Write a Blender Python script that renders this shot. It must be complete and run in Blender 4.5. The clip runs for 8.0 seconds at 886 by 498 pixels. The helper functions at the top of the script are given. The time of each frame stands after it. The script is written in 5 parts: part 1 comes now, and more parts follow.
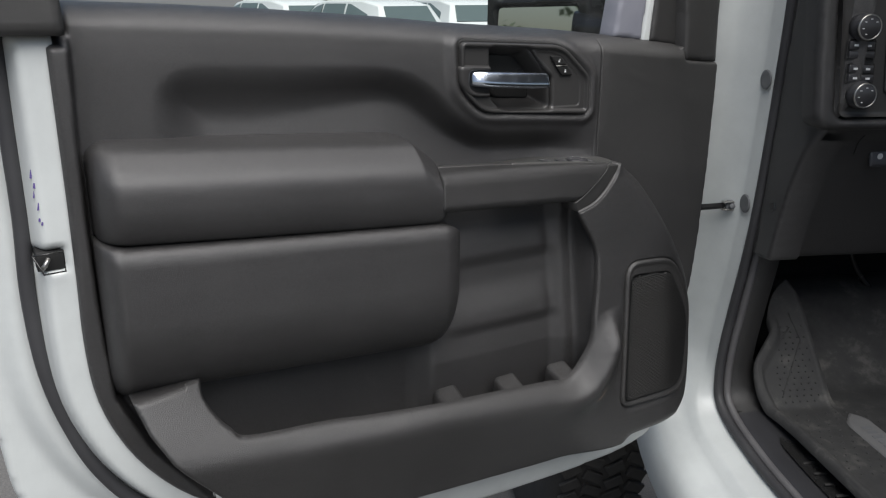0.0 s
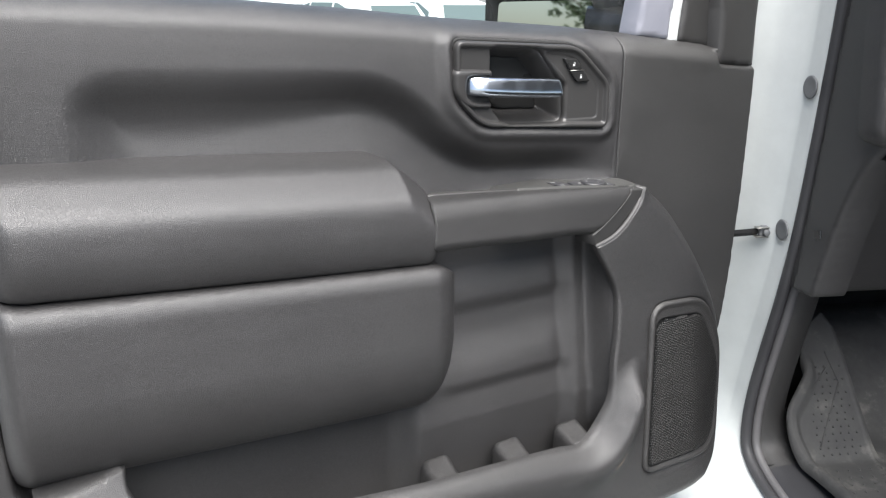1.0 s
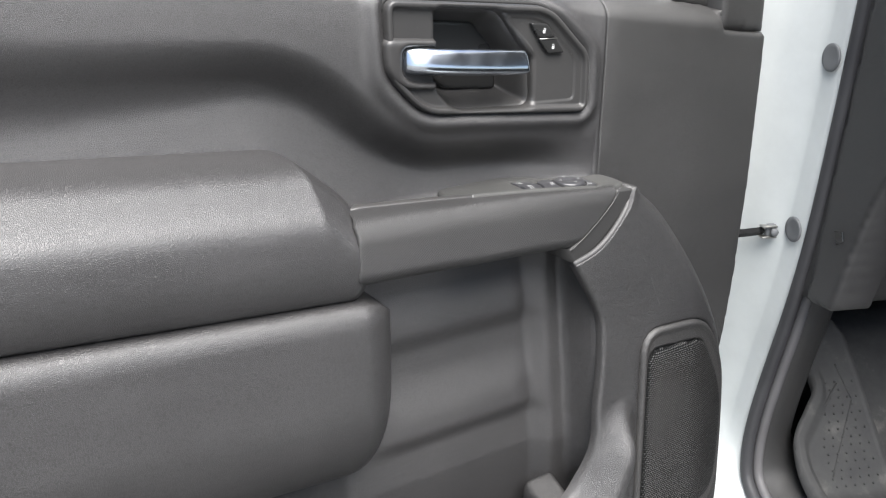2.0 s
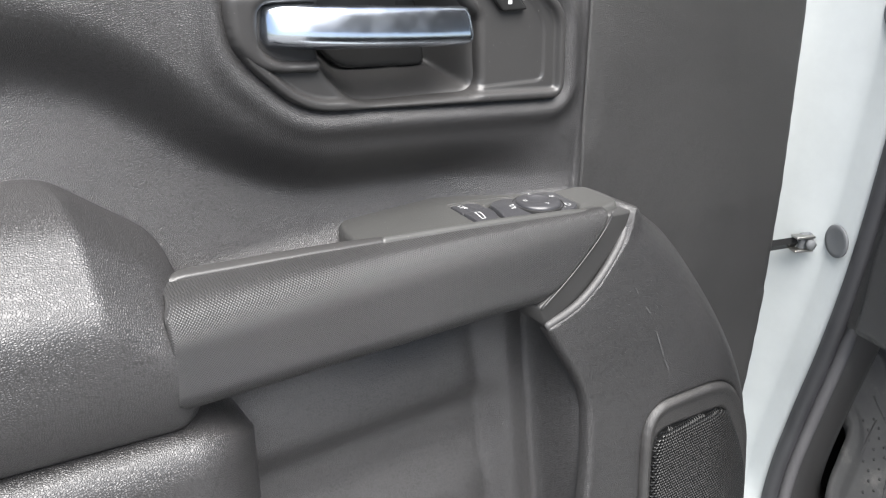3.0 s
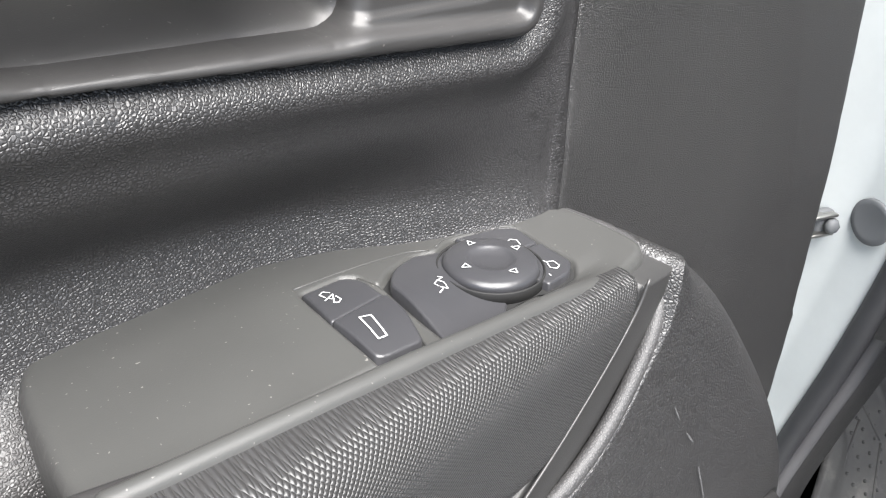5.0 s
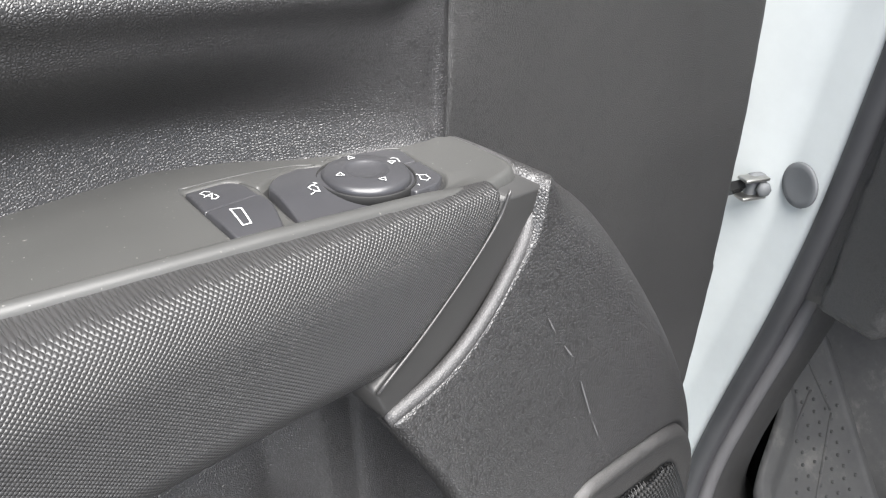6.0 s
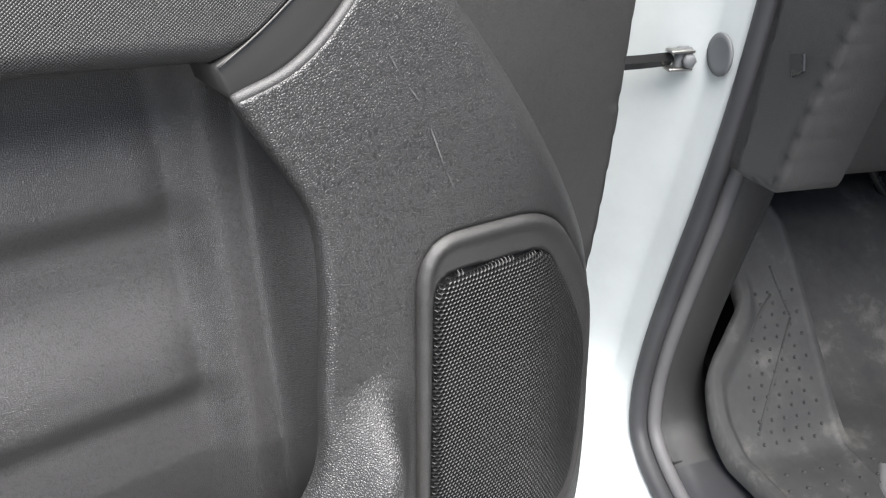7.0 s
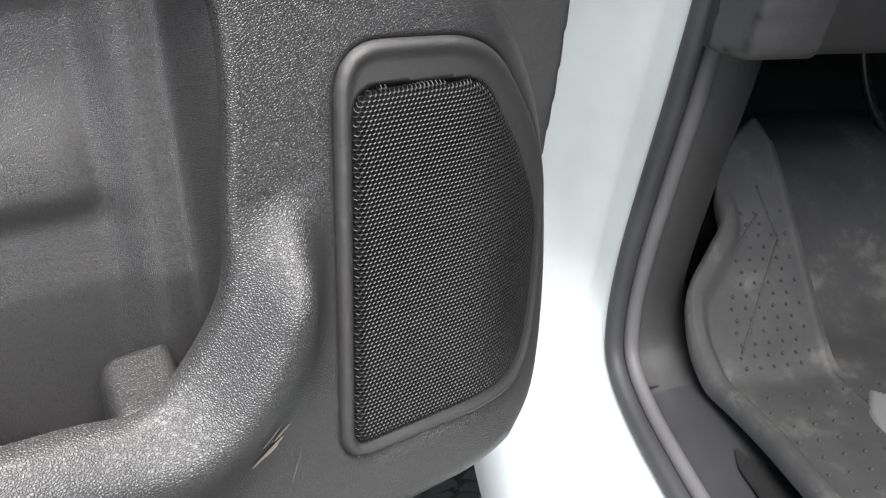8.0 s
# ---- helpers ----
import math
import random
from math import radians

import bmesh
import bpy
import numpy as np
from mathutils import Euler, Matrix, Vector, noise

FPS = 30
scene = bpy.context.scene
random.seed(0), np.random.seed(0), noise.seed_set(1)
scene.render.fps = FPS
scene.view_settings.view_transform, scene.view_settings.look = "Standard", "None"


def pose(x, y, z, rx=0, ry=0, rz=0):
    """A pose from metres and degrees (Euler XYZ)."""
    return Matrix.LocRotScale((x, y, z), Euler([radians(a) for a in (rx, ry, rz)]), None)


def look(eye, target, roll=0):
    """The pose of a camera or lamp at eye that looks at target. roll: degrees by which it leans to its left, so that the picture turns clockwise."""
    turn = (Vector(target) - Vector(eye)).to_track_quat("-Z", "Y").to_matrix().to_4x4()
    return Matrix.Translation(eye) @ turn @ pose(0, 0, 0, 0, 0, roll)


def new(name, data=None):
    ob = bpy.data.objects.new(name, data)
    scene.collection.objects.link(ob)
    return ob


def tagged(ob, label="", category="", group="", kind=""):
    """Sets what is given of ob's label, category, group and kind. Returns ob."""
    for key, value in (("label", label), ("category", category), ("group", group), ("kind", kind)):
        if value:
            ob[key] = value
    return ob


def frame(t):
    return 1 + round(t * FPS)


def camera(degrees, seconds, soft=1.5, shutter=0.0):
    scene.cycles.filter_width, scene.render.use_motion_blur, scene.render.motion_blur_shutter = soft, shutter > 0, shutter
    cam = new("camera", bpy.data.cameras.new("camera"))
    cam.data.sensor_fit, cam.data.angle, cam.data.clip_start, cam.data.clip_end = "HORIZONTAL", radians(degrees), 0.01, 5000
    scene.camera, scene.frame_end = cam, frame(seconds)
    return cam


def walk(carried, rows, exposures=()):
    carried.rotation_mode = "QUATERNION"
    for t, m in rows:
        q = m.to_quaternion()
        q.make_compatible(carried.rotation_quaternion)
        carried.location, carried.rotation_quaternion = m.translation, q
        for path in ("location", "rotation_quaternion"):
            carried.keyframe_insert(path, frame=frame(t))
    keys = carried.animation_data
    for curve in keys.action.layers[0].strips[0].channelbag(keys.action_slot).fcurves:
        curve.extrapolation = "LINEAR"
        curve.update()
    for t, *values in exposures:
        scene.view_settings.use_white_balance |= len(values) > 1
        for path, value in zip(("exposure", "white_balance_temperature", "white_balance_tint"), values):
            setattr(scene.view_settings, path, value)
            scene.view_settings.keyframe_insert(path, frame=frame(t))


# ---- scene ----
# ---------- camera ----------
cam = camera(56.0, 8.0, soft=1.2)
PATH = [
    (0, (0.021, 0.027, 1.515), (0.977, 1.674, 0.903), 0.4),
    (0.5, (0.071, 0.123, 1.508), (1.037, 1.763, 0.894), 0.7),
    (1, (0.131, 0.225, 1.498), (1.113, 1.856, 0.887), 0.8),
    (1.5, (0.195, 0.314, 1.488), (1.21, 1.917, 0.856), 0.9),
    (3, (0.487, 0.627, 1.443), (1.531, 2.15, 0.675), 0.2),
    (3.5, (0.557, 0.726, 1.43), (1.652, 2.193, 0.623), 0.9),
    (4, (0.62, 0.812, 1.41), (1.776, 2.183, 0.524), 1.5),
    (5.5, (0.685, 0.901, 1.381), (1.93, 2.112, 0.389), 2.6),
    (6, (0.686, 0.832, 1.373), (1.906, 2.078, 0.394), 2.7),
    (6.5, (0.683, 0.74, 1.343), (1.817, 2.075, 0.377), 1.8),
    (7, (0.687, 0.666, 1.295), (1.781, 2.044, 0.345), 2.2),
    (7.5, (0.705, 0.626, 1.227), (1.787, 2.031, 0.303), 2.4),
    (8, (0.724, 0.617, 1.182), (1.788, 2.041, 0.266), 2.5),
]
walk(cam, [(t, look(eye, target, roll)) for t, eye, target, roll in PATH],
     exposures=[(0.0, 0.15), (0.5, 1.0), (1.0, 1.4), (3.0, 1.75), (5.5, 1.95), (6.5, 1.93), (8.0, 1.66)])

# ---------- light: overcast sky ----------
SUN_DIR = Vector((-0.14, -0.60, 1.15)).normalized()
world = bpy.data.worlds.new("overcast")
scene.world = world
world.use_nodes = True
wn = world.node_tree
sky = wn.nodes.new("ShaderNodeTexSky")
sky.sky_type, sky.sun_disc = "NISHITA", False
sky.sun_elevation = math.asin(SUN_DIR.z)
sky.sun_rotation = math.atan2(SUN_DIR.x, SUN_DIR.y)
sky.air_density, sky.dust_density, sky.ozone_density = 1.0, 2.6, 1.0
wn.links.new(sky.outputs[0], wn.nodes["Background"].inputs[0])
wn.nodes["Background"].inputs[1].default_value = 0.075
sun_data = bpy.data.lights.new("sun", "SUN")
sun_data.energy, sun_data.angle, sun_data.color = 4.6, radians(60), (1.0, 0.985, 0.965)
sun = new("sun", sun_data)
sun.matrix_world = look((0, 0, 20), Vector((0, 0, 20)) - SUN_DIR)

# ---------- materials ----------


def mat_base(name, color, rough, metal=0.0, spec=0.5, coat=0.0):
    m = bpy.data.materials.new(name)
    m.use_nodes = True
    b = m.node_tree.nodes["Principled BSDF"]
    b.inputs["Base Color"].default_value = (*color, 1)
    b.inputs["Roughness"].default_value = rough
    b.inputs["Metallic"].default_value = metal
    b.inputs["Specular IOR Level"].default_value = spec
    b.inputs["Coat Weight"].default_value = coat
    return m, m.node_tree, b


def coords(nt):
    return nt.nodes.new("ShaderNodeTexCoord").outputs["Object"]


def noise_node(nt, scale, detail=4.0, rough=0.55, vec=None):
    n = nt.nodes.new("ShaderNodeTexNoise")
    n.inputs["Scale"].default_value = scale
    n.inputs["Detail"].default_value = detail
    n.inputs["Roughness"].default_value = rough
    nt.links.new(vec or coords(nt), n.inputs["Vector"])
    return n.outputs["Fac"]


def ramp(nt, fac, stops):
    r = nt.nodes.new("ShaderNodeValToRGB")
    els = r.color_ramp.elements
    while len(els) < len(stops):
        els.new(0.5)
    for e, (p, c) in zip(els, stops):
        e.position, e.color = p, (*c, 1) if len(c) == 3 else c
    nt.links.new(fac, r.inputs[0])
    return r.outputs[0]


def maths(nt, op, a, b=None, clamp=False):
    n = nt.nodes.new("ShaderNodeMath")
    n.operation, n.use_clamp = op, clamp
    for i, v in enumerate((a, b)):
        if v is None:
            continue
        if isinstance(v, (int, float)):
            n.inputs[i].default_value = v
        else:
            nt.links.new(v, n.inputs[i])
    return n.outputs[0]


def bump(nt, b, height, strength, distance, chain=None):
    n = nt.nodes.new("ShaderNodeBump")
    n.inputs["Strength"].default_value = strength
    n.inputs["Distance"].default_value = distance
    nt.links.new(height, n.inputs["Height"])
    if chain is not None:
        nt.links.new(chain, n.inputs["Normal"])
    nt.links.new(n.outputs[0], b.inputs["Normal"])
    return n.outputs[0]


def vary(nt, b, c1, c2, scale, rough=None):
    f = noise_node(nt, scale, 5.0)
    nt.links.new(ramp(nt, f, [(0.3, c1), (0.7, c2)]), b.inputs["Base Color"])
    if rough:
        r = maths(nt, "MULTIPLY_ADD", f, rough[1] - rough[0])
        r.node.inputs[2].default_value = rough[0]
        nt.links.new(r, b.inputs["Roughness"])


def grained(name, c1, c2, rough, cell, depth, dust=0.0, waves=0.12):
    """Moulded black plastic with a leather grain of that cell size, metres; shade is painted into its creases."""
    m, nt, b = mat_base(name, c1, rough[0], spec=0.78)
    vary(nt, b, c1, c2, 9.0, rough)
    tone = b.inputs["Base Color"].links[0].from_socket
    vec = coords(nt)
    warp = nt.nodes.new("ShaderNodeVectorMath")
    warp.operation = "MULTIPLY_ADD"
    wob = nt.nodes.new("ShaderNodeTexNoise")
    wob.inputs["Scale"].default_value = 0.45 / cell
    nt.links.new(vec, wob.inputs["Vector"])
    nt.links.new(wob.outputs["Color"], warp.inputs[0])
    warp.inputs[1].default_value = (cell * 0.5,) * 3
    nt.links.new(vec, warp.inputs[2])
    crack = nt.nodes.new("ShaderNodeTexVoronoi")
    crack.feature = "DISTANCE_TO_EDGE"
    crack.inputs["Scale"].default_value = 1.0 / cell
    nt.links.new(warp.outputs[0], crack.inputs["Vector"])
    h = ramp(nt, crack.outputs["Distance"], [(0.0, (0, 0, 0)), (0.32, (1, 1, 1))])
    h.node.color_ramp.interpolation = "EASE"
    # shade of the grain's creases, multiplied into the base colour
    crease_shade = nt.nodes.new("ShaderNodeMix")
    crease_shade.data_type, crease_shade.blend_type = "RGBA", "MULTIPLY"
    crease_shade.inputs["Factor"].default_value = 1.0
    nt.links.new(tone, crease_shade.inputs["A"])
    nt.links.new(ramp(nt, crack.outputs["Distance"], [(0.0, (0.35, 0.35, 0.35)), (0.16, (1.06, 1.06, 1.06))]), crease_shade.inputs["B"])
    nt.links.new(crease_shade.outputs["Result"], b.inputs["Base Color"])
    first = bump(nt, b, h, 1.0, depth)
    bump(nt, b, noise_node(nt, 60.0, 3.0), waves, 0.0015, first)
    if dust:
        speck = noise_node(nt, 900.0, 2.0)
        f = ramp(nt, speck, [(0.72, (0, 0, 0)), (0.80, (dust, dust, dust))])
        mix = nt.nodes.new("ShaderNodeMix")
        mix.data_type = "RGBA"
        nt.links.new(f, mix.inputs["Factor"])
        src = b.inputs["Base Color"].links[0].from_socket
        nt.links.new(src, mix.inputs["A"])
        mix.inputs["B"].default_value = (0.25, 0.24, 0.22, 1)
        nt.links.new(mix.outputs["Result"], b.inputs["Base Color"])
    return m


def smooth_plastic(name, c1, c2, rough, fine=0.00006, dust=0.0):
    m, nt, b = mat_base(name, c1, rough[0])
    vary(nt, b, c1, c2, 12.0, rough)
    first = bump(nt, b, noise_node(nt, 2600.0, 2.0), 0.6, fine)
    bump(nt, b, noise_node(nt, 45.0, 2.0), 0.15, 0.001, first)
    if dust:
        speck = noise_node(nt, 700.0, 1.0)
        f = ramp(nt, speck, [(0.74, (0, 0, 0)), (0.79, (dust, dust, dust))])
        mix = nt.nodes.new("ShaderNodeMix")
        mix.data_type = "RGBA"
        nt.links.new(f, mix.inputs["Factor"])
        nt.links.new(b.inputs["Base Color"].links[0].from_socket, mix.inputs["A"])
        mix.inputs["B"].default_value = (0.3, 0.29, 0.27, 1)
        nt.links.new(mix.outputs["Result"], b.inputs["Base Color"])
    return m


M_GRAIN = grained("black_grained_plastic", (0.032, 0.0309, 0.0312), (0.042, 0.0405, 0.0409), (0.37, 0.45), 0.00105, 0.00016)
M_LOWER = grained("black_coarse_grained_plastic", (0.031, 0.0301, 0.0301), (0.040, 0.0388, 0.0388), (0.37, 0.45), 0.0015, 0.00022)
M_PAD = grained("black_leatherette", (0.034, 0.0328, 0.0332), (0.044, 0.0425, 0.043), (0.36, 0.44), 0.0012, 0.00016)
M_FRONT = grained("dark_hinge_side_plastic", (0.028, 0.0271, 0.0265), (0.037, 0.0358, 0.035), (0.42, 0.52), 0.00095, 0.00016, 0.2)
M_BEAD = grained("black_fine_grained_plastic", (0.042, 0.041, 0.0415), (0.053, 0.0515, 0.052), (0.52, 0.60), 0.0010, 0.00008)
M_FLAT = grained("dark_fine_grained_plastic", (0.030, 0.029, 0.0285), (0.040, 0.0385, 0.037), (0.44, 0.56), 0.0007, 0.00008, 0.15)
M_SMOOTH = smooth_plastic("satin_black_plastic", (0.034, 0.033, 0.033), (0.042, 0.041, 0.040), (0.34, 0.43), dust=0.3)
M_STRIP = smooth_plastic("dark_satin_plastic", (0.030, 0.0295, 0.029), (0.036, 0.0355, 0.035), (0.42, 0.50))
M_DECK = smooth_plastic("dusty_satin_panel_plastic", (0.047, 0.047, 0.0452), (0.057, 0.057, 0.0548), (0.38, 0.46), dust=0.5)
# lining of the unseen roof, kept pale to brighten reflections and bounce
M_LINER = smooth_plastic("light_grey_bounce_lining", (0.42, 0.41, 0.39), (0.48, 0.47, 0.45), (0.8, 0.9), 0.0004)
M_BUTTON = smooth_plastic("soft_touch_black", (0.034, 0.034, 0.037), (0.040, 0.040, 0.043), (0.28, 0.36))
M_GLOSSY = smooth_plastic("semi_gloss_black", (0.018, 0.018, 0.018), (0.024, 0.024, 0.024), (0.22, 0.32))
M_DARK = smooth_plastic("unlit_black_backing", (0.008, 0.008, 0.008), (0.012, 0.012, 0.012), (0.7, 0.8))
M_GRILLE = smooth_plastic("black_painted_steel_mesh", (0.009, 0.009, 0.009), (0.013, 0.013, 0.013), (0.30, 0.38), 0.00002)
M_GRILLE.node_tree.nodes["Principled BSDF"].inputs["Specular IOR Level"].default_value = 0.35
M_RUBBER = smooth_plastic("door_seal_rubber", (0.035, 0.035, 0.038), (0.05, 0.05, 0.053), (0.50, 0.65), 0.0001)
M_LIP = smooth_plastic("grey_seal_lip", (0.10, 0.097, 0.10), (0.13, 0.127, 0.13), (0.5, 0.6), 0.0001)
M_ICON = mat_base("white_print", (0.62, 0.63, 0.63), 0.5)[0]
M_PLUG = smooth_plastic("grey_plug_plastic", (0.13, 0.135, 0.14), (0.17, 0.175, 0.18), (0.55, 0.65))


def white_paint():
    m, nt, b = mat_base("white_car_paint", (0.78, 0.81, 0.82), 0.36, coat=0.3)
    b.inputs["Coat Roughness"].default_value = 0.25
    f = noise_node(nt, 14.0, 6.0, 0.65)
    nt.links.new(ramp(nt, f, [(0.25, (0.53, 0.555, 0.55)), (0.6, (0.585, 0.612, 0.605))]), b.inputs["Base Color"])
    bump(nt, b, noise_node(nt, 900.0, 2.0), 0.12, 0.0002)
    return m


def weave():
    """Moulded diamond texture of the pull handle."""
    m, nt, b = mat_base("diamond_textured_plastic", (0.03, 0.03, 0.03), 0.40)
    vary(nt, b, (0.029, 0.0285, 0.0285), (0.036, 0.0353, 0.0353), 10.0, (0.30, 0.38))
    sep = nt.nodes.new("ShaderNodeSeparateXYZ")
    wob = nt.nodes.new("ShaderNodeTexNoise")
    wob.inputs["Scale"].default_value = 130.0
    nt.links.new(coords(nt), wob.inputs["Vector"])
    shift = nt.nodes.new("ShaderNodeVectorMath")
    shift.operation = "MULTIPLY_ADD"
    nt.links.new(wob.outputs["Color"], shift.inputs[0])
    shift.inputs[1].default_value = (0.0003, 0.0003, 0.0003)
    nt.links.new(coords(nt), shift.inputs[2])
    nt.links.new(shift.outputs[0], sep.inputs[0])
    x = maths(nt, "MULTIPLY", sep.outputs["X"], 2 * math.pi / 0.0036)
    z = maths(nt, "MULTIPLY", sep.outputs["Z"], 2 * math.pi / 0.0028)
    a = maths(nt, "SINE", maths(nt, "ADD", x, z))
    c = maths(nt, "SINE", maths(nt, "SUBTRACT", x, z))
    p = maths(nt, "ABSOLUTE", maths(nt, "MULTIPLY", a, c))
    bump(nt, b, maths(nt, "POWER", p, 0.6), 1.0, 0.00032)
    return m


def chrome():
    m, nt, b = mat_base("filmed_chrome", (0.62, 0.67, 0.74), 0.16, metal=1.0, coat=0.3)
    f = noise_node(nt, 70.0, 4.0)
    r = maths(nt, "MULTIPLY_ADD", f, 0.16)
    r.node.inputs[2].default_value = 0.13
    nt.links.new(r, b.inputs["Roughness"])
    bump(nt, b, noise_node(nt, 120.0, 3.0), 0.18, 0.0006)
    return m


def mat_rubber():
    m, nt, b = mat_base("dusty_rubber_mat", (0.05, 0.05, 0.05), 0.75)
    f = noise_node(nt, 16.0, 7.0, 0.7)
    nt.links.new(ramp(nt, f, [(0.30, (0.026, 0.026, 0.027)), (0.55, (0.042, 0.042, 0.041)), (0.74, (0.11, 0.106, 0.098))]), b.inputs["Base Color"])
    bump(nt, b, noise_node(nt, 700.0, 3.0), 0.5, 0.0003)
    return m


def asphalt():
    m, nt, b = mat_base("asphalt", (0.05, 0.05, 0.05), 0.9)
    f = noise_node(nt, 180.0, 6.0, 0.7)
    nt.links.new(ramp(nt, f, [(0.3, (0.085, 0.083, 0.080)), (0.7, (0.150, 0.146, 0.140))]), b.inputs["Base Color"])
    bump(nt, b, f, 0.7, 0.004)
    return m


def glass_mat(name, color, rough=0.0):
    m, nt, b = mat_base(name, color, rough)
    b.inputs["Transmission Weight"].default_value = 1.0
    b.inputs["IOR"].default_value = 1.45
    return m


M_WHITE = white_paint()
M_WEAVE = weave()
M_CHROME = chrome()
M_MAT = mat_rubber()
M_ASPHALT = asphalt()
M_GLASS = glass_mat("green_tinted_glass", (0.86, 0.94, 0.91))
M_MIRROR = mat_base("mirror_glass", (0.85, 0.88, 0.88), 0.02, metal=1.0)[0]
M_STEEL = mat_base("zinc_steel", (0.42, 0.41, 0.39), 0.38, metal=1.0)[0]
M_TYRE = smooth_plastic("tyre_rubber", (0.025, 0.024, 0.023), (0.05, 0.046, 0.042), (0.75, 0.9), 0.0004)
M_CARPET = smooth_plastic("black_carpet", (0.018, 0.018, 0.018), (0.03, 0.03, 0.03), (0.85, 0.95), 0.0006)

# ---------- mesh helpers ----------


def thing(name, loc, label, category, group="", kind=""):
    ob = new(name)
    ob.location = loc
    ob.empty_display_size = 0.05
    return tagged(ob, label, category, group, kind)


def part(name, me, material, parent, label="", shade=True):
    """One mesh object under a thing or a part. me: a bmesh or (verts, faces) in world places."""
    data = bpy.data.meshes.new(name)
    if isinstance(me, bmesh.types.BMesh):
        me.to_mesh(data)
        me.free()
    else:
        data.from_pydata([tuple(map(float, v)) for v in me[0]], [], [tuple(map(int, f)) for f in me[1]])
    data.materials.append(material)
    if shade:
        data.polygons.foreach_set("use_smooth", [True] * len(data.polygons))
    data.update()
    ob = new(name, data)
    if parent is not None:
        ob.parent = parent
        if parent.type == "EMPTY":
            ob.matrix_parent_inverse = Matrix.Translation(-parent.location)
    return tagged(ob, label)


def smoothstep(a, b, x):
    t = np.clip((x - a) / (b - a), 0, 1)
    return t * t * (3 - 2 * t)


def drop(d, r, depth):
    """How far a rounded edge of radius r falls back by depth at a distance d inside the edge."""
    q = 1 - np.clip(d / r, 0, 1)
    return depth * (1 - np.sqrt(np.maximum(0, 1 - q * q)))


def sdf(poly, x, z):
    """Signed distance to a polygon, negative inside."""
    p = np.asarray(poly, float)
    q = np.roll(p, -1, axis=0)
    best = np.full(x.shape, 1e9)
    inside = np.zeros(x.shape, bool)
    for (ax, az), (bx, bz) in zip(p, q):
        dx, dz = bx - ax, bz - az
        t = np.clip(((x - ax) * dx + (z - az) * dz) / max(dx * dx + dz * dz, 1e-12), 0, 1)
        best = np.minimum(best, np.hypot(x - ax - t * dx, z - az - t * dz))
        cross = (az > z) != (bz > z)
        if dz != 0:
            inside ^= cross & (x < dx * (z - az) / dz + ax)
    return np.where(inside, -best, best)


def line_dist(points, x, z):
    """Distance to an open polyline."""
    best = np.full(x.shape, 1e9)
    for (ax, az), (bx, bz) in zip(points, points[1:]):
        dx, dz = bx - ax, bz - az
        t = np.clip(((x - ax) * dx + (z - az) * dz) / (dx * dx + dz * dz), 0, 1)
        best = np.minimum(best, np.hypot(x - ax - t * dx, z - az - t * dz))
    return best


def rounded(points, r, n=6):
    """A polygon with its corners rounded; a point may carry its own radius as a third number."""
    out = []
    k = len(points)
    for i in range(k):
        p = Vector(points[i][:2])
        rad = points[i][2] if len(points[i]) > 2 else r
        a, b = Vector(points[i - 1][:2]) - p, Vector(points[(i + 1) % k][:2]) - p
        cut = min(rad, a.length * 0.48, b.length * 0.48)
        s, e = p + a.normalized() * cut, p + b.normalized() * cut
        for j in range(n + 1):
            t = j / n
            out.append(tuple(s * (1 - t) ** 2 + p * (2 * t * (1 - t)) + e * t * t))
    return out


def curve(points, n=8):
    """A smooth open line (Catmull-Rom) through points of any dimension."""
    p = [np.asarray(q, float) for q in points]
    p = [2 * p[0] - p[1]] + p + [2 * p[-1] - p[-2]]
    out = []
    for i in range(1, len(p) - 2):
        for j in range(n):
            t = j / n
            out.append(0.5 * (2 * p[i] + (p[i + 1] - p[i - 1]) * t + (2 * p[i - 1] - 5 * p[i] + 4 * p[i + 1] - p[i + 2]) * t * t
                              + (3 * p[i] - p[i - 1] - 3 * p[i + 1] + p[i + 2]) * t ** 3))
    out.append(p[-2])
    return [tuple(float(c) for c in q) for q in out]


def door_place(a, b, h):
    return np.stack([a, h, b], 1)


def flat_place(a, b, h):
    return np.stack([a, b, h], 1)


# the cab's own axes: u forward, v to the inside, from a point on the hinge pillar
CAB_TURN, CAB_O = radians(68), (1.27, 1.05)
UX, UY = math.cos(CAB_TURN), math.sin(CAB_TURN)


def cab(u, v, z):
    return Vector((CAB_O[0] + UX * u + UY * v, CAB_O[1] + UY * u - UX * v, z))


def side_place(a, b, h):
    return np.stack([CAB_O[0] + UX * a + UY * h, CAB_O[1] + UY * a - UX * h, b], 1)


def floor_place(a, b, h):
    return np.stack([CAB_O[0] + UX * a + UY * b, CAB_O[1] + UY * a - UX * b, h], 1)


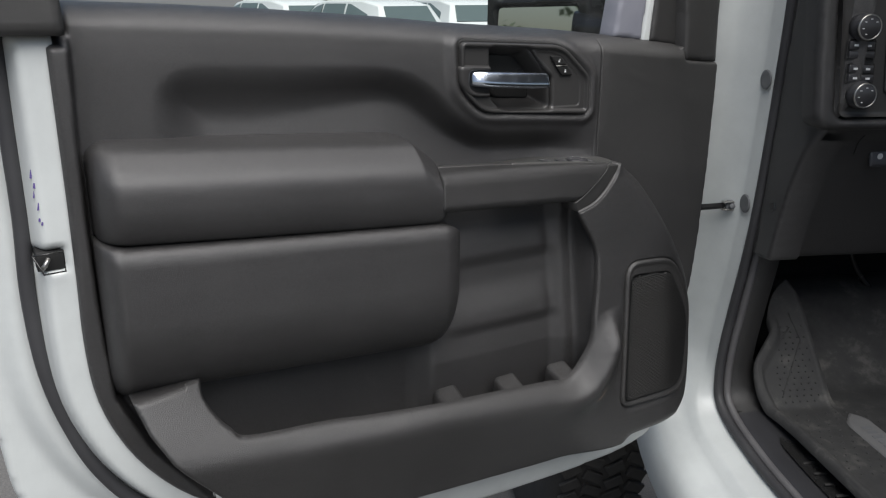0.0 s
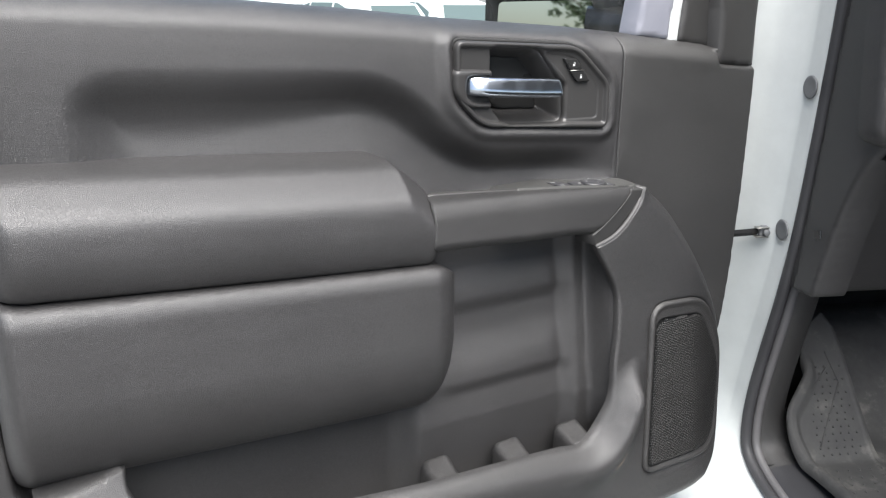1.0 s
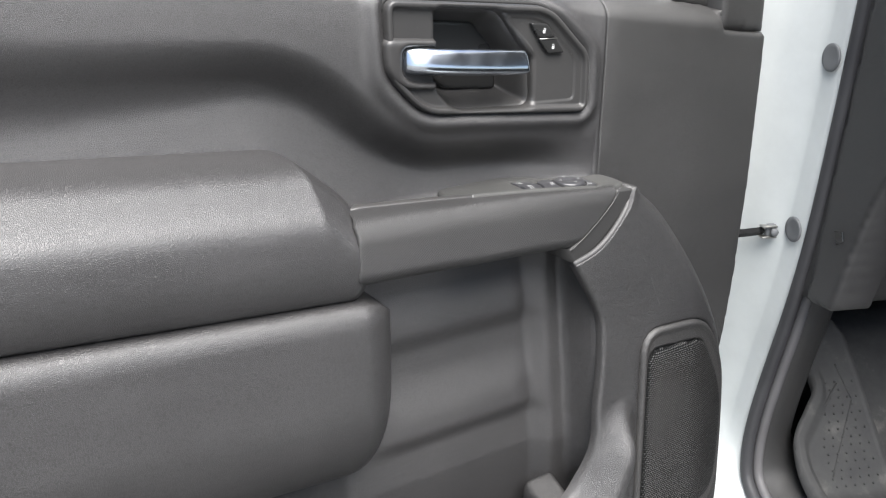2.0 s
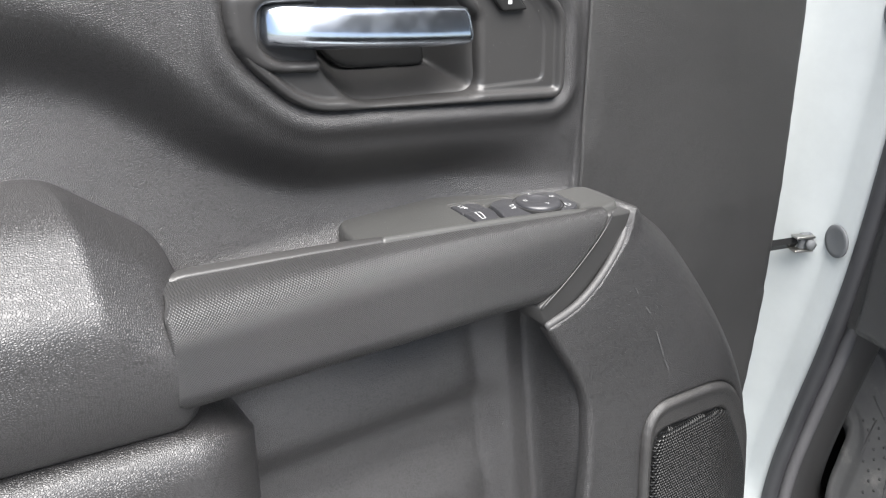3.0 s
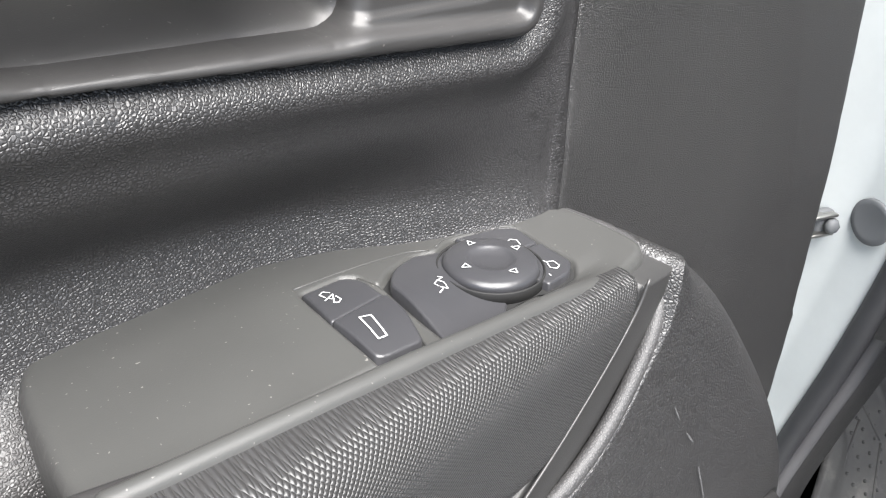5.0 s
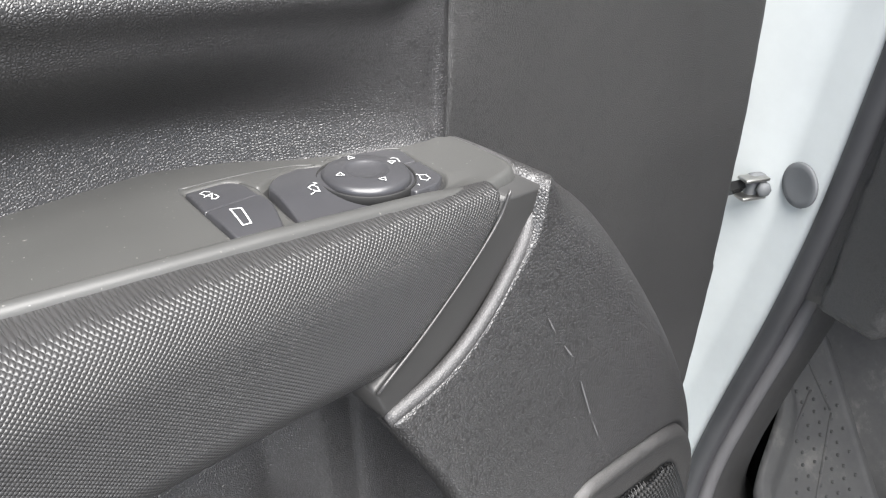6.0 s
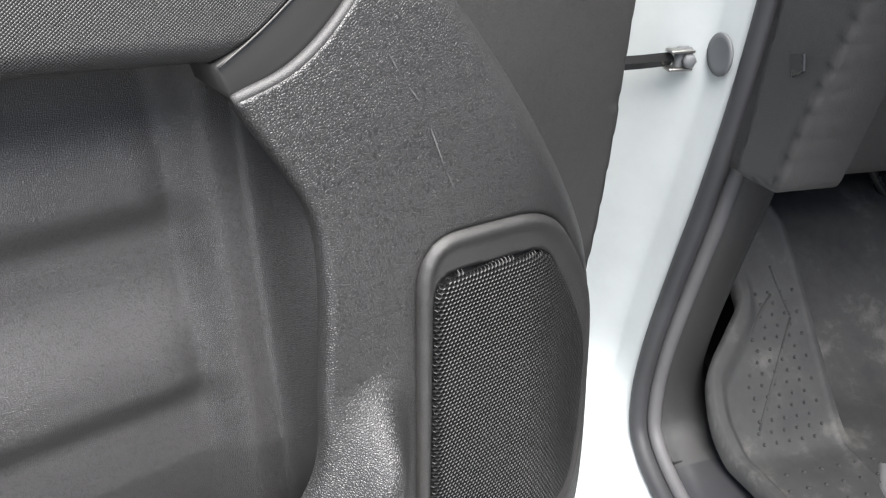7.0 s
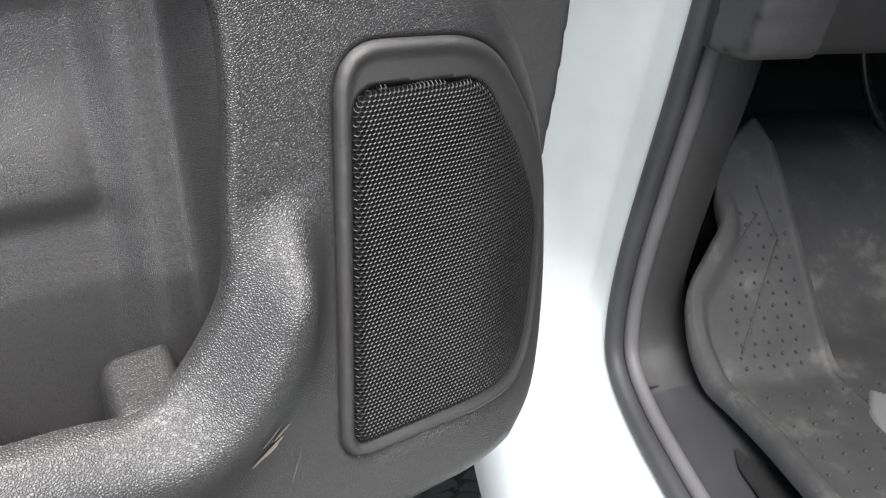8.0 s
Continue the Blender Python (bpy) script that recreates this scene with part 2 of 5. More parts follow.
def sheet(outline, height, cell, place=door_place, holes=(), back=0.0, flip=False):
    """A moulded panel: a fine grid inside the outline and outside the holes, at height(a, b, s), its rim turned back."""
    o = np.asarray(outline)
    a0, b0, a1, b1 = o[:, 0].min(), o[:, 1].min(), o[:, 0].max(), o[:, 1].max()
    na, nb = int((a1 - a0) / cell) + 3, int((b1 - b0) / cell) + 3
    a, b = np.meshgrid(a0 - cell + cell * np.arange(na + 1), b0 - cell + cell * np.arange(nb + 1), indexing="ij")

    def field(x, z):
        s = sdf(outline, x, z)
        for hole in holes:
            s = np.maximum(s, -sdf(hole, x, z))
        return s

    ca, cb = (a[:-1, :-1] + a[1:, 1:]) / 2, (b[:-1, :-1] + b[1:, 1:]) / 2
    keep = field(ca, cb) < 0
    idx = np.arange(a.size).reshape(a.shape)
    quads = np.stack([idx[:-1, :-1], idx[1:, :-1], idx[1:, 1:], idx[:-1, 1:]], -1)[keep]
    edges = {}
    for q in quads.tolist():
        for i in range(4):
            e = (q[i], q[(i + 1) % 4])
            if (e[1], e[0]) in edges:
                del edges[(e[1], e[0])]
            else:
                edges[e] = 1
    rim = np.array(sorted({v for e in edges for v in e}))
    af, bf = a.ravel().copy(), b.ravel().copy()
    for _ in range(4):
        x, z = af[rim], bf[rim]
        s = field(x, z)
        eps = cell * 0.05
        gx, gz = (field(x + eps, z) - field(x - eps, z)) / (2 * eps), (field(x, z + eps) - field(x, z - eps)) / (2 * eps)
        g = np.maximum(np.hypot(gx, gz), 0.3)
        af[rim], bf[rim] = x - s * gx / g ** 2, z - s * gz / g ** 2
    used = np.unique(quads)
    remap = np.full(a.size, -1)
    remap[used] = np.arange(len(used))
    s = field(af[used], bf[used])
    h = height(af[used], bf[used], s)
    verts = place(af[used], bf[used], h)
    faces = remap[quads]
    if flip:
        faces = faces[:, ::-1]
    faces = faces.tolist()
    if back:
        rr = remap[rim]
        n0 = len(verts)
        extra = place(af[rim], bf[rim], h[rr] + (back(af[rim], bf[rim]) if callable(back) else back))
        verts = np.concatenate([verts, extra])
        at = {int(v): n0 + i for i, v in enumerate(rr)}
        for e0, e1 in edges:
            i, j = int(remap[e0]), int(remap[e1])
            f = [j, i, at[i], at[j]]
            faces.append(f[::-1] if flip else f)
    return verts, faces


def tube(points, radius, n=10, squash=1.0, up=(0, 0, 1), closed_ends=True):
    """A round or flattened bar along a line."""
    pts = [Vector(p) for p in points]
    verts, faces = [], []
    for i, p in enumerate(pts):
        t = (pts[min(i + 1, len(pts) - 1)] - pts[max(i - 1, 0)]).normalized()
        side = t.cross(Vector(up))
        if side.length < 1e-4:
            side = t.cross(Vector((1, 0, 0)))
        side.normalize()
        top = side.cross(t)
        r = radius(i / (len(pts) - 1)) if callable(radius) else radius
        for k in range(n):
            a = 2 * math.pi * k / n
            verts.append(p + side * (r * math.cos(a)) + top * (r * squash * math.sin(a)))
    for i in range(len(pts) - 1):
        for k in range(n):
            faces.append((i * n + k, i * n + (k + 1) % n, (i + 1) * n + (k + 1) % n, (i + 1) * n + k))
    if closed_ends:
        faces.append(tuple(range(n))[::-1])
        faces.append(tuple((len(pts) - 1) * n + k for k in range(n)))
    return verts, faces


def loft(rings, caps=True, closed=True):
    """A skin through rings of equal length."""
    n = len(rings[0])
    verts = [v for r in rings for v in r]
    faces = []
    for i in range(len(rings) - 1):
        for k in range(n if closed else n - 1):
            faces.append((i * n + k, i * n + (k + 1) % n, (i + 1) * n + (k + 1) % n, (i + 1) * n + k))
    if caps and closed:
        faces.append(tuple(range(n))[::-1])
        faces.append(tuple((len(rings) - 1) * n + k for k in range(n)))
    return verts, faces


def block(size, m, bevel=0.002, segs=2):
    """A bevelled block at the pose m."""
    bm = bmesh.new()
    bmesh.ops.create_cube(bm, size=1.0)
    bmesh.ops.scale(bm, vec=size, verts=bm.verts)
    if bevel:
        bmesh.ops.bevel(bm, geom=list(bm.edges), offset=bevel, segments=segs, affect="EDGES", profile=0.5)
    bmesh.ops.transform(bm, matrix=m, verts=bm.verts)
    return bm


def disc(center, axis, rings, n=28):
    """A turned solid: rings of (radius, height along the axis)."""
    q = Vector(axis).to_track_quat("Z", "Y").to_matrix()
    c = Vector(center)
    return loft([[c + q @ Vector((r * math.cos(2 * math.pi * k / n), r * math.sin(2 * math.pi * k / n), h)) for k in range(n)] for r, h in rings])


def slab(poly, h0, h1, place, bevel=0.0):
    """A polygon given thickness, with a small bevel on the front rim at h1."""
    p = np.asarray(poly)
    k = len(p)
    c = p.mean(axis=0)
    size = np.abs(p - c).max()
    ins = c + (p - c) * (1 - bevel / max(size, 1e-6))
    d = np.sign(h1 - h0) * bevel
    verts = np.concatenate([place(p[:, 0], p[:, 1], np.full(k, h0)), place(p[:, 0], p[:, 1], np.full(k, h1 - d)), place(ins[:, 0], ins[:, 1], np.full(k, h1))])
    faces = [tuple(range(2 * k, 3 * k))]
    for j in range(2):
        for i in range(k):
            n = (i + 1) % k
            faces.append((j * k + i, j * k + n, (j + 1) * k + n, (j + 1) * k + i))
    return verts, faces

# ---------- the truck's open front door ----------
door = thing("truck_door", (0.6, 1.1, 0.70), "open white pickup truck door with black plastic inner trim", "car door")

TRIM = rounded([(0.112, 1.470), (0.112, 1.264), (0.111, 1.167), (0.109, 1.100, 0.05), (0.114, 1.014, 0.05), (0.149, 0.924, 0.05), (0.215, 0.842, 0.05), (0.33, 0.775, 0.06), (0.52, 0.752), (0.75, 0.738), (0.98, 0.730),
                (1.09, 0.735, 0.04), (1.116, 0.80, 0.04), (1.147, 1.03), (1.165, 1.20), (1.183, 1.34), (1.187, 1.383, 0.004), (1.104, 1.390, 0.004), (1.100, 1.419, 0.01), (0.863, 1.443), (0.657, 1.457),
                (0.565, 1.466), (0.402, 1.478), (0.26, 1.486), (0.137, 1.491, 0.015), (0.133, 1.470, 0.003)], 0.02, 4)
BELT = [(0.0, 1.497), (0.26, 1.486), (0.402, 1.478), (0.565, 1.466), (0.657, 1.457), (0.863, 1.443), (1.1, 1.419)]
RECESS = rounded([(0.232, 1.10), (0.232, 1.405, 0.05), (0.575, 1.388, 0.06), (0.672, 1.292, 0.05), (0.92, 1.276), (0.92, 1.10)], 0.02)
EDGE_STRIP = [(0.137, 1.50), (0.132, 1.345), (0.131, 1.238), (0.133, 1.123), (0.139, 1.015), (0.176, 0.931), (0.253, 0.825), (0.33, 0.79)]

BEZ = rounded([(0.654, 1.434, 0.012), (0.838, 1.424, 0.02), (0.893, 1.376, 0.012), (0.895, 1.3150, 0.014), (0.694, 1.3300, 0.02), (0.656, 1.366, 0.016)], 0.012, 6)
CUP = rounded([(0.705, 1.425, 0.006), (0.778, 1.421, 0.012), (0.812, 1.381, 0.008), (0.820, 1.376, 0.006), (0.822, 1.327, 0.012), (0.728, 1.331, 0.012), (0.706, 1.354, 0.01)], 0.006, 6)
RIM = curve([(0.236, 1.030), (0.235, 1.012), (0.246, 0.988), (0.262, 0.969), (0.284, 0.955), (0.39, 0.944), (0.49, 0.932), (0.683, 0.916), (0.765, 0.909), (0.800, 0.906), (0.824, 0.916), (0.844, 0.939), (0.858, 0.967), (0.863, 1.000), (0.869, 1.045), (0.8710, 1.085), (0.8680, 1.108), (0.859, 1.1285), (0.8465, 1.150), (0.834, 1.171)], 5)
SEAM = 0.9135


def moved(points, dx, dz=0.0):
    return [(x + dx, z + dz) for x, z in points]


BEZ, CUP = moved(BEZ, -0.006), moved(CUP, -0.004)
BEZ_HOLE = [(0.770 + (x - 0.770) * 0.95, 1.372 + (z - 1.372) * 0.94) for x, z in BEZ]


def trim_height(x, z, s):
    w = np.interp(x, [0.35, 0.66], [0.040, 0.019])
    m = np.clip((0.016 - sdf(RECESS, x, z)) / (2 * w), 0, 1)
    m = m * m * (3 - 2 * m)
    # the recess leans back under its overhang and sweeps out to a small riser at the front
    rt = 1.385 - 0.05 * (x - 0.232) - 0.096 * smoothstep(0.52, 0.72, x)
    deep = 1.100 - 0.20 * np.clip(rt - z, 0, 0.09) - 0.030 * smoothstep(0.79, 0.911, x)
    y = 1.070 + (deep - 1.070) * m
    far = np.interp(z, [1.0, 1.1, 1.2, 1.3, 1.38], [1.044, 1.048, 1.053, 1.063, 1.070])
    front = 1.066 + (far - 1.066) * np.clip((x - SEAM) / 0.25, 0, 1.2)
    over = smoothstep(1.262, 1.300, z)
    fw = (x > 0.913) * (1 - over) + smoothstep(0.885, 0.935, x) * over
    y = front * fw + y * (1 - fw)
    y += 0.05 * np.maximum(x - 1.100 - 0.22 * (1.25 - z), 0) * (z > 1.1)
    bz = np.interp(x, [p[0] for p in BELT], [p[1] for p in BELT])
    # raised lip round the handle bezel
    y -= 0.0075 * np.exp(-((sdf(BEZ, x, z) - 0.0085) / 0.0085) ** 2)
    y += drop(bz - z, 0.030, 0.05) * (x < 1.1)
    y += drop(bz - z, 0.075, 0.012) * smoothstep(0.96, 0.84, x)
    # flat strip along the rear edge, stepped back from the moulded part
    ex = np.interp(z, [p[1] for p in EDGE_STRIP][::-1], [p[0] for p in EDGE_STRIP][::-1])
    y += 0.012 * smoothstep(0.004, -0.003, x - ex) - 0.045 * smoothstep(0.004, -0.003, x - ex) * smoothstep(1.46, 1.44, z)
    # pocket liner low down, with two soft steps and a rounded front end
    low = smoothstep(1.245, 1.215, z) * smoothstep(0.55, 0.60, x) * smoothstep(0.912, 0.892, x)
    step = 0.008 * smoothstep(1.165, 1.118, z) * smoothstep(1.088, 1.112, z) + 0.008 * smoothstep(1.07, 1.014, z) * smoothstep(0.982, 1.006, z)
    fade = smoothstep(0.845, 0.80, x) * smoothstep(0.60, 0.66, x)
    liner = 1.076 - 0.15 * np.clip(1.15 - z, 0, 0.2) - step * fade
    liner -= 0.016 * smoothstep(0.816, 0.842, x)
    liner += (1.019 - 0.117 * (1.237 - z) - liner) * smoothstep(0.857, 0.875, x) * smoothstep(0.88, 0.95, z)
    y = y * (1 - low) + liner * low
    under = smoothstep(1.20, 1.15, z) * smoothstep(0.60, 0.56, x) * smoothstep(0.15, 0.2, x) * smoothstep(0.0, 0.02, x - ex)
    y = y * (1 - under) + 1.075 * under
    return y + drop(-sdf(TRIM, x, z), 0.006, 0.006)


REAR_HALF, FRONT_HALF = [(0.0, 0.6), (SEAM, 0.6), (SEAM, 1.6), (0.0, 1.6)], [(SEAM + 0.0002, 0.6), (1.3, 0.6), (1.3, 1.6), (SEAM + 0.0002, 1.6)]
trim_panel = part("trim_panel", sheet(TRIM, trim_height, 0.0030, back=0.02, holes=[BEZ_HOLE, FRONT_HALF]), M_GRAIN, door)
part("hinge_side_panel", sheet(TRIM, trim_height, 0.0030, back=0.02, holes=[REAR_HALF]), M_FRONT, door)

# white inner shell and outer skin behind the trim
SHELL = rounded([(-0.004, 1.458), (-0.006, 1.10), (0.002, 0.94, 0.1), (0.012, 0.84, 0.06), (0.10, 0.735, 0.08), (0.26, 0.712, 0.05), (0.45, 0.680), (0.60, 0.654), (0.76, 0.646), (0.90, 0.646), (1.03, 0.654), (1.095, 0.676, 0.02), (1.125, 0.730, 0.02), (1.140, 0.78, 0.03), (1.155, 1.03),
                 (1.176, 1.36), (0.9, 1.38), (0.3, 1.42), (0.13, 1.458)], 0.03, 5)


def shell_height(x, z, s):
    t = sdf(TRIM, x, z)
    y = 1.047 + 0.050 * smoothstep(0.026, 0.050, t) + 0.02 * smoothstep(0.065, 0.10, t)
    low = smoothstep(0.86, 0.80, z) * smoothstep(0.3, 0.45, x)
    y = y * (1 - low) + (1.055 + 0.25 * np.maximum(t, 0)) * low
    y = np.where(x > 1.10, np.maximum(y, 1.092), y)
    y += 0.085 * smoothstep(-0.006, -0.016, t)
    return y + drop(-s, 0.010, 0.010)


LATCH = [(0.066, 1.215), (0.105, 1.217), (0.106, 1.188), (0.080, 1.186)]
part("door_shell", sheet(SHELL, shell_height, 0.005, back=0.11, holes=[rounded([(0.068, 1.213), (0.101, 1.214), (0.101, 1.190), (0.078, 1.189)], 0.002, 2)]), M_WHITE, door, "white painted inner door shell")
seal_pts = curve([(0.064, 1.080, 1.46), (0.064, 1.084, 1.36), (0.064, 1.085, 1.25), (0.060, 1.085, 1.15), (0.066, 1.085, 1.048), (0.085, 1.085, 0.965), (0.114, 1.085, 0.891), (0.160, 1.085, 0.828), (0.25, 1.085, 0.765), (0.38, 1.085, 0.735)], 8)
part("door_weatherstrip", tube(seal_pts, 0.0095, 12, up=(0, 1, 0)), M_RUBBER, door, "black rubber weatherstrip")
latch = part("door_latch", block((0.034, 0.03, 0.024), pose(0.089, 1.068, 1.201), 0.002), M_DARK, door, "dark latch recess")
part("latch_claw", tube([(0.076, 1.046, 1.194), (0.080, 1.043, 1.199), (0.085, 1.046, 1.207)], 0.0028, 8), M_STEEL, latch)
part("latch_rim", tube([(0.068, 1.041, 1.213), (0.101, 1.041, 1.214), (0.101, 1.041, 1.190), (0.078, 1.041, 1.189), (0.068, 1.041, 1.213)], 0.0012, 6), M_GLOSSY, latch)

# window frame, frame covers, a stand-in for white bodywork, and glass
# lavender colour paints in the shade on white bodywork beyond the window
M_SHADED_BODY = smooth_plastic("shaded_white_lavender", (0.20, 0.205, 0.24), (0.25, 0.255, 0.29), (0.45, 0.55))
cap_mats = M_FLAT
part("rear_frame_cover", sheet(rounded([(-0.01, 1.458), (0.132, 1.456), (0.118, 1.75), (0.09, 1.95), (-0.01, 1.95)], 0.004, 2), lambda x, z, s: 1.028 + 0.02 * smoothstep(0.02, 0.0, x) + drop(-s, 0.006, 0.005), 0.008, back=0.06), cap_mats, door)
part("front_frame_cover", sheet(rounded([(1.102, 1.3885), (1.186, 1.3835), (1.173, 1.6), (1.10, 1.95), (1.02, 1.95), (1.085, 1.6)], 0.003, 2), lambda x, z, s: 1.074 + 0.006 * smoothstep(1.12, 1.2, x) + drop(-s, 0.004, 0.004), 0.006, back=0.05), cap_mats, door)
part("mirror_corner_cover", sheet(rounded([(0.966, 1.428), (1.030, 1.422), (1.050, 1.62), (0.995, 1.62)], 0.004, 2), lambda x, z, s: 1.104 + drop(-s, 0.006, 0.006), 0.005, back=0.03), M_SHADED_BODY, door, "pale panel standing in for shaded white bodywork past the glass")
part("corner_edge", sheet([(1.029, 1.422), (1.0435, 1.421), (1.058, 1.62), (1.050, 1.62)], lambda x, z, s: 1.102 + 0.0 * x, 0.004, back=0.02), M_WHITE, door, "white painted edge")
part("inner_frame_cover", sheet(rounded([(1.0425, 1.420), (1.108, 1.410), (1.100, 1.62), (1.058, 1.62)], 0.003, 2), lambda x, z, s: 1.098 + drop(-s, 0.004, 0.004), 0.005, back=0.03), M_FLAT, door)
# header out of view, added because it shapes the light
part("frame_header", sheet([(-0.01, 1.90), (1.09, 1.90), (1.05, 1.97), (-0.01, 1.97)], lambda x, z, s: 1.07 + drop(-s, 0.01, 0.01), 0.01, back=0.06), cap_mats, door)
glass = part("window_glass", slab([(0.10, 1.40), (1.12, 1.40), (1.07, 1.91), (0.08, 1.91)], 1.150, 1.146, door_place), M_GLASS, door, "clear green-tinted side window", False)
glass.visible_shadow = False
part("belt_seal", tube(curve([(0.12, 1.140, 1.478), (0.402, 1.140, 1.462), (0.657, 1.140, 1.442), (0.863, 1.140, 1.428), (1.08, 1.140, 1.405)], 5), 0.007, 8), M_RUBBER, door)

# padded armrest
PAD = rounded([(0.138, 1.222, 0.006), (0.36, 1.207), (0.576, 1.190, 0.012), (0.600, 1.205, 0.01), (0.602, 1.268, 0.012), (0.548, 1.310, 0.012), (0.28, 1.327), (0.155, 1.335, 0.012), (0.138, 1.322, 0.012)], 0.02, 5)


def pad_height(x, z, s):
    top = np.minimum(1.337 - 0.066 * (x - 0.138), 1.268 + (0.602 - x) * 0.80)
    bot = 1.222 - 0.0735 * (x - 0.138)
    y = 0.984 + 1.35 * np.log1p(np.exp((z - top + 0.036) / 0.006)) * 0.006 + drop(top - z, 0.010, 0.06) + drop(z - bot, 0.050, 0.026)
    y += drop(x - 0.138, 0.030, 0.055) + drop(0.602 - x, 0.026, 0.055)
    return np.minimum(y, 1.10) - 0.004 * np.cos((x - 0.36) * 5)


part("armrest_pad", sheet(PAD, pad_height, 0.0028, back=0.05), M_PAD, door, "padded black leatherette armrest")

# lower bolster under the armrest
BOLSTER = rounded([(0.135, 1.00), (0.134, 1.2215, 0.006), (0.36, 1.2065), (0.596, 1.1908, 0.03), (0.634, 1.160, 0.03), (0.634, 1.00, 0.03), (0.585, 0.965), (0.42, 0.975), (0.19, 1.00)], 0.02, 5)


def bolster_height(x, z, s):
    top = 1.2215 - 0.0665 * (x - 0.134)
    bot = 1.005 - 0.06 * (x - 0.135)
    y = 0.986 + drop(top - z, 0.022, 0.015) + drop(z - bot, 0.125, 0.10) + drop(0.634 - x, 0.055, 0.085) + drop(x - 0.134, 0.022, 0.05)
    return np.minimum(y, 1.10) - 0.005 * np.cos((z - 1.11) * 11)


part("lower_bolster", sheet(BOLSTER, bolster_height, 0.0028, back=0.05), M_PAD, door)

# lower panel with the map pocket's lip, the column and the speaker housing
CREST = curve([(0.834, 1.171), (0.863, 1.180), (0.887, 1.196), (0.911, 1.221), (0.920, 1.2405), (0.937, 1.2325), (0.957, 1.2205), (0.979, 1.1995), (1.0125, 1.157), (1.079, 1.067), (1.111, 1.018), (1.130, 0.965), (1.137, 0.90), (1.128, 0.84), (1.104, 0.790), (1.06, 0.766)], 4)
LOWER = RIM + CREST[1:] + [(0.90, 0.761), (0.75, 0.763), (0.5, 0.772), (0.34, 0.80), (0.240, 0.880), (0.211, 0.915), (0.184, 0.949), (0.163, 0.986), (0.151, 1.022)]
SPK_OUT = rounded([(0.914, 0.829, 0.02), (0.9305, 1.079, 0.03), (1.033, 1.0735, 0.035), (1.078, 1.018, 0.04), (1.110, 0.965, 0.05), (1.101, 0.895, 0.06), (1.077, 0.826, 0.04)], 0.03, 8)
SPK_IN = rounded([(0.922, 0.838, 0.012), (0.9375, 1.056, 0.02), (1.028, 1.050, 0.02), (1.066, 0.993, 0.03), (1.090, 0.950, 0.05), (1.082, 0.900, 0.06), (1.063, 0.838, 0.035)], 0.03, 8)


def lower_face(x, z):
    col = 1.012 - 0.117 * (1.237 - z) + 3.2 * np.maximum(x - 1.0, 0) ** 2
    rd = line_dist(RIM[38:], x, z)
    # the pocket's lip swells towards its crest and dies out up the column
    swell = np.exp(-((rd - 0.030) / np.where(rd < 0.030, 0.020, 0.030)) ** 2)
    swell = swell * smoothstep(0.922, 0.892, x)
    col = col - 0.030 * swell * smoothstep(1.008, 0.945, z - 0.25 * np.clip(rd - 0.02, 0, 0.05))
    zc = np.interp(x, [0.15, 0.208, 0.266, 0.33, 0.397, 0.48, 0.559, 0.78], [0.948, 0.942, 0.936, 0.929, 0.922, 0.9155, 0.911, 0.886])
    up = np.log1p(np.exp((z - zc) / 0.006)) * 0.006
    dn = np.log1p(np.exp((zc - z) / 0.010)) * 0.010
    bar = 0.948 + (0.62 + 0.48 * smoothstep(0.18, 0.50, x)) * up + 0.22 * dn
    w = smoothstep(0.745, 0.865, x + 0.25 * (z - 0.93))
    return bar * (1 - w) + col * w


def lower_height(x, z, s):
    y = lower_face(x, z)
    rim = line_dist(RIM, x, z)
    y += drop(rim, 0.005, 0.004)
    side = smoothstep(0.915, 0.955, x) * smoothstep(0.01, 0.03, rim)
    rail = line_dist(CREST[:17], x, z)
    y += side * drop(-s, 0.026, 0.034) + (1 - side) * drop(np.where((rim < 0.02) | (rail < 0.015), 1.0, -s), 0.006, 0.006)
    y += 0.003 * (smoothstep(0.002, -0.001, sdf(SPK_OUT, x, z)))
    return y


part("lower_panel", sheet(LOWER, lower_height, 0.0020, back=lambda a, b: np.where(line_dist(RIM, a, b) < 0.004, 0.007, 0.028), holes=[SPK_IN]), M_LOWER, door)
# ribs across the bottom of the pocket
for x0, zb in ((0.578, 0.920), (0.688, 0.914), (0.791, 0.912)):
    part("pocket_rib", sheet(rounded([(x0, 0.974, 0.004), (x0 + 0.038, 0.972, 0.003), (x0 + 0.048, 1.028, 0.010), (x0 + 0.006, 1.032, 0.014)], 0.008, 5),
                             lambda a, b, s: zb + 0.10 * (b - 1.0) - 0.10 * (x0 + 0.04 - a) - drop(-s, 0.009, 0.011), 0.0016, place=flat_place, back=-0.07), M_LOWER, door)

# speaker frame and mesh
spk = part("speaker_frame", sheet(SPK_OUT, lambda x, z, s: lower_face(x, z) - 0.0036 + drop(-sdf(SPK_OUT, x, z), 0.004, 0.004) + 0.0026 * smoothstep(0.004, 0.011, -sdf(SPK_OUT, x, z)), 0.002, holes=[SPK_IN], back=0.012), M_FLAT, door, "black speaker surround")


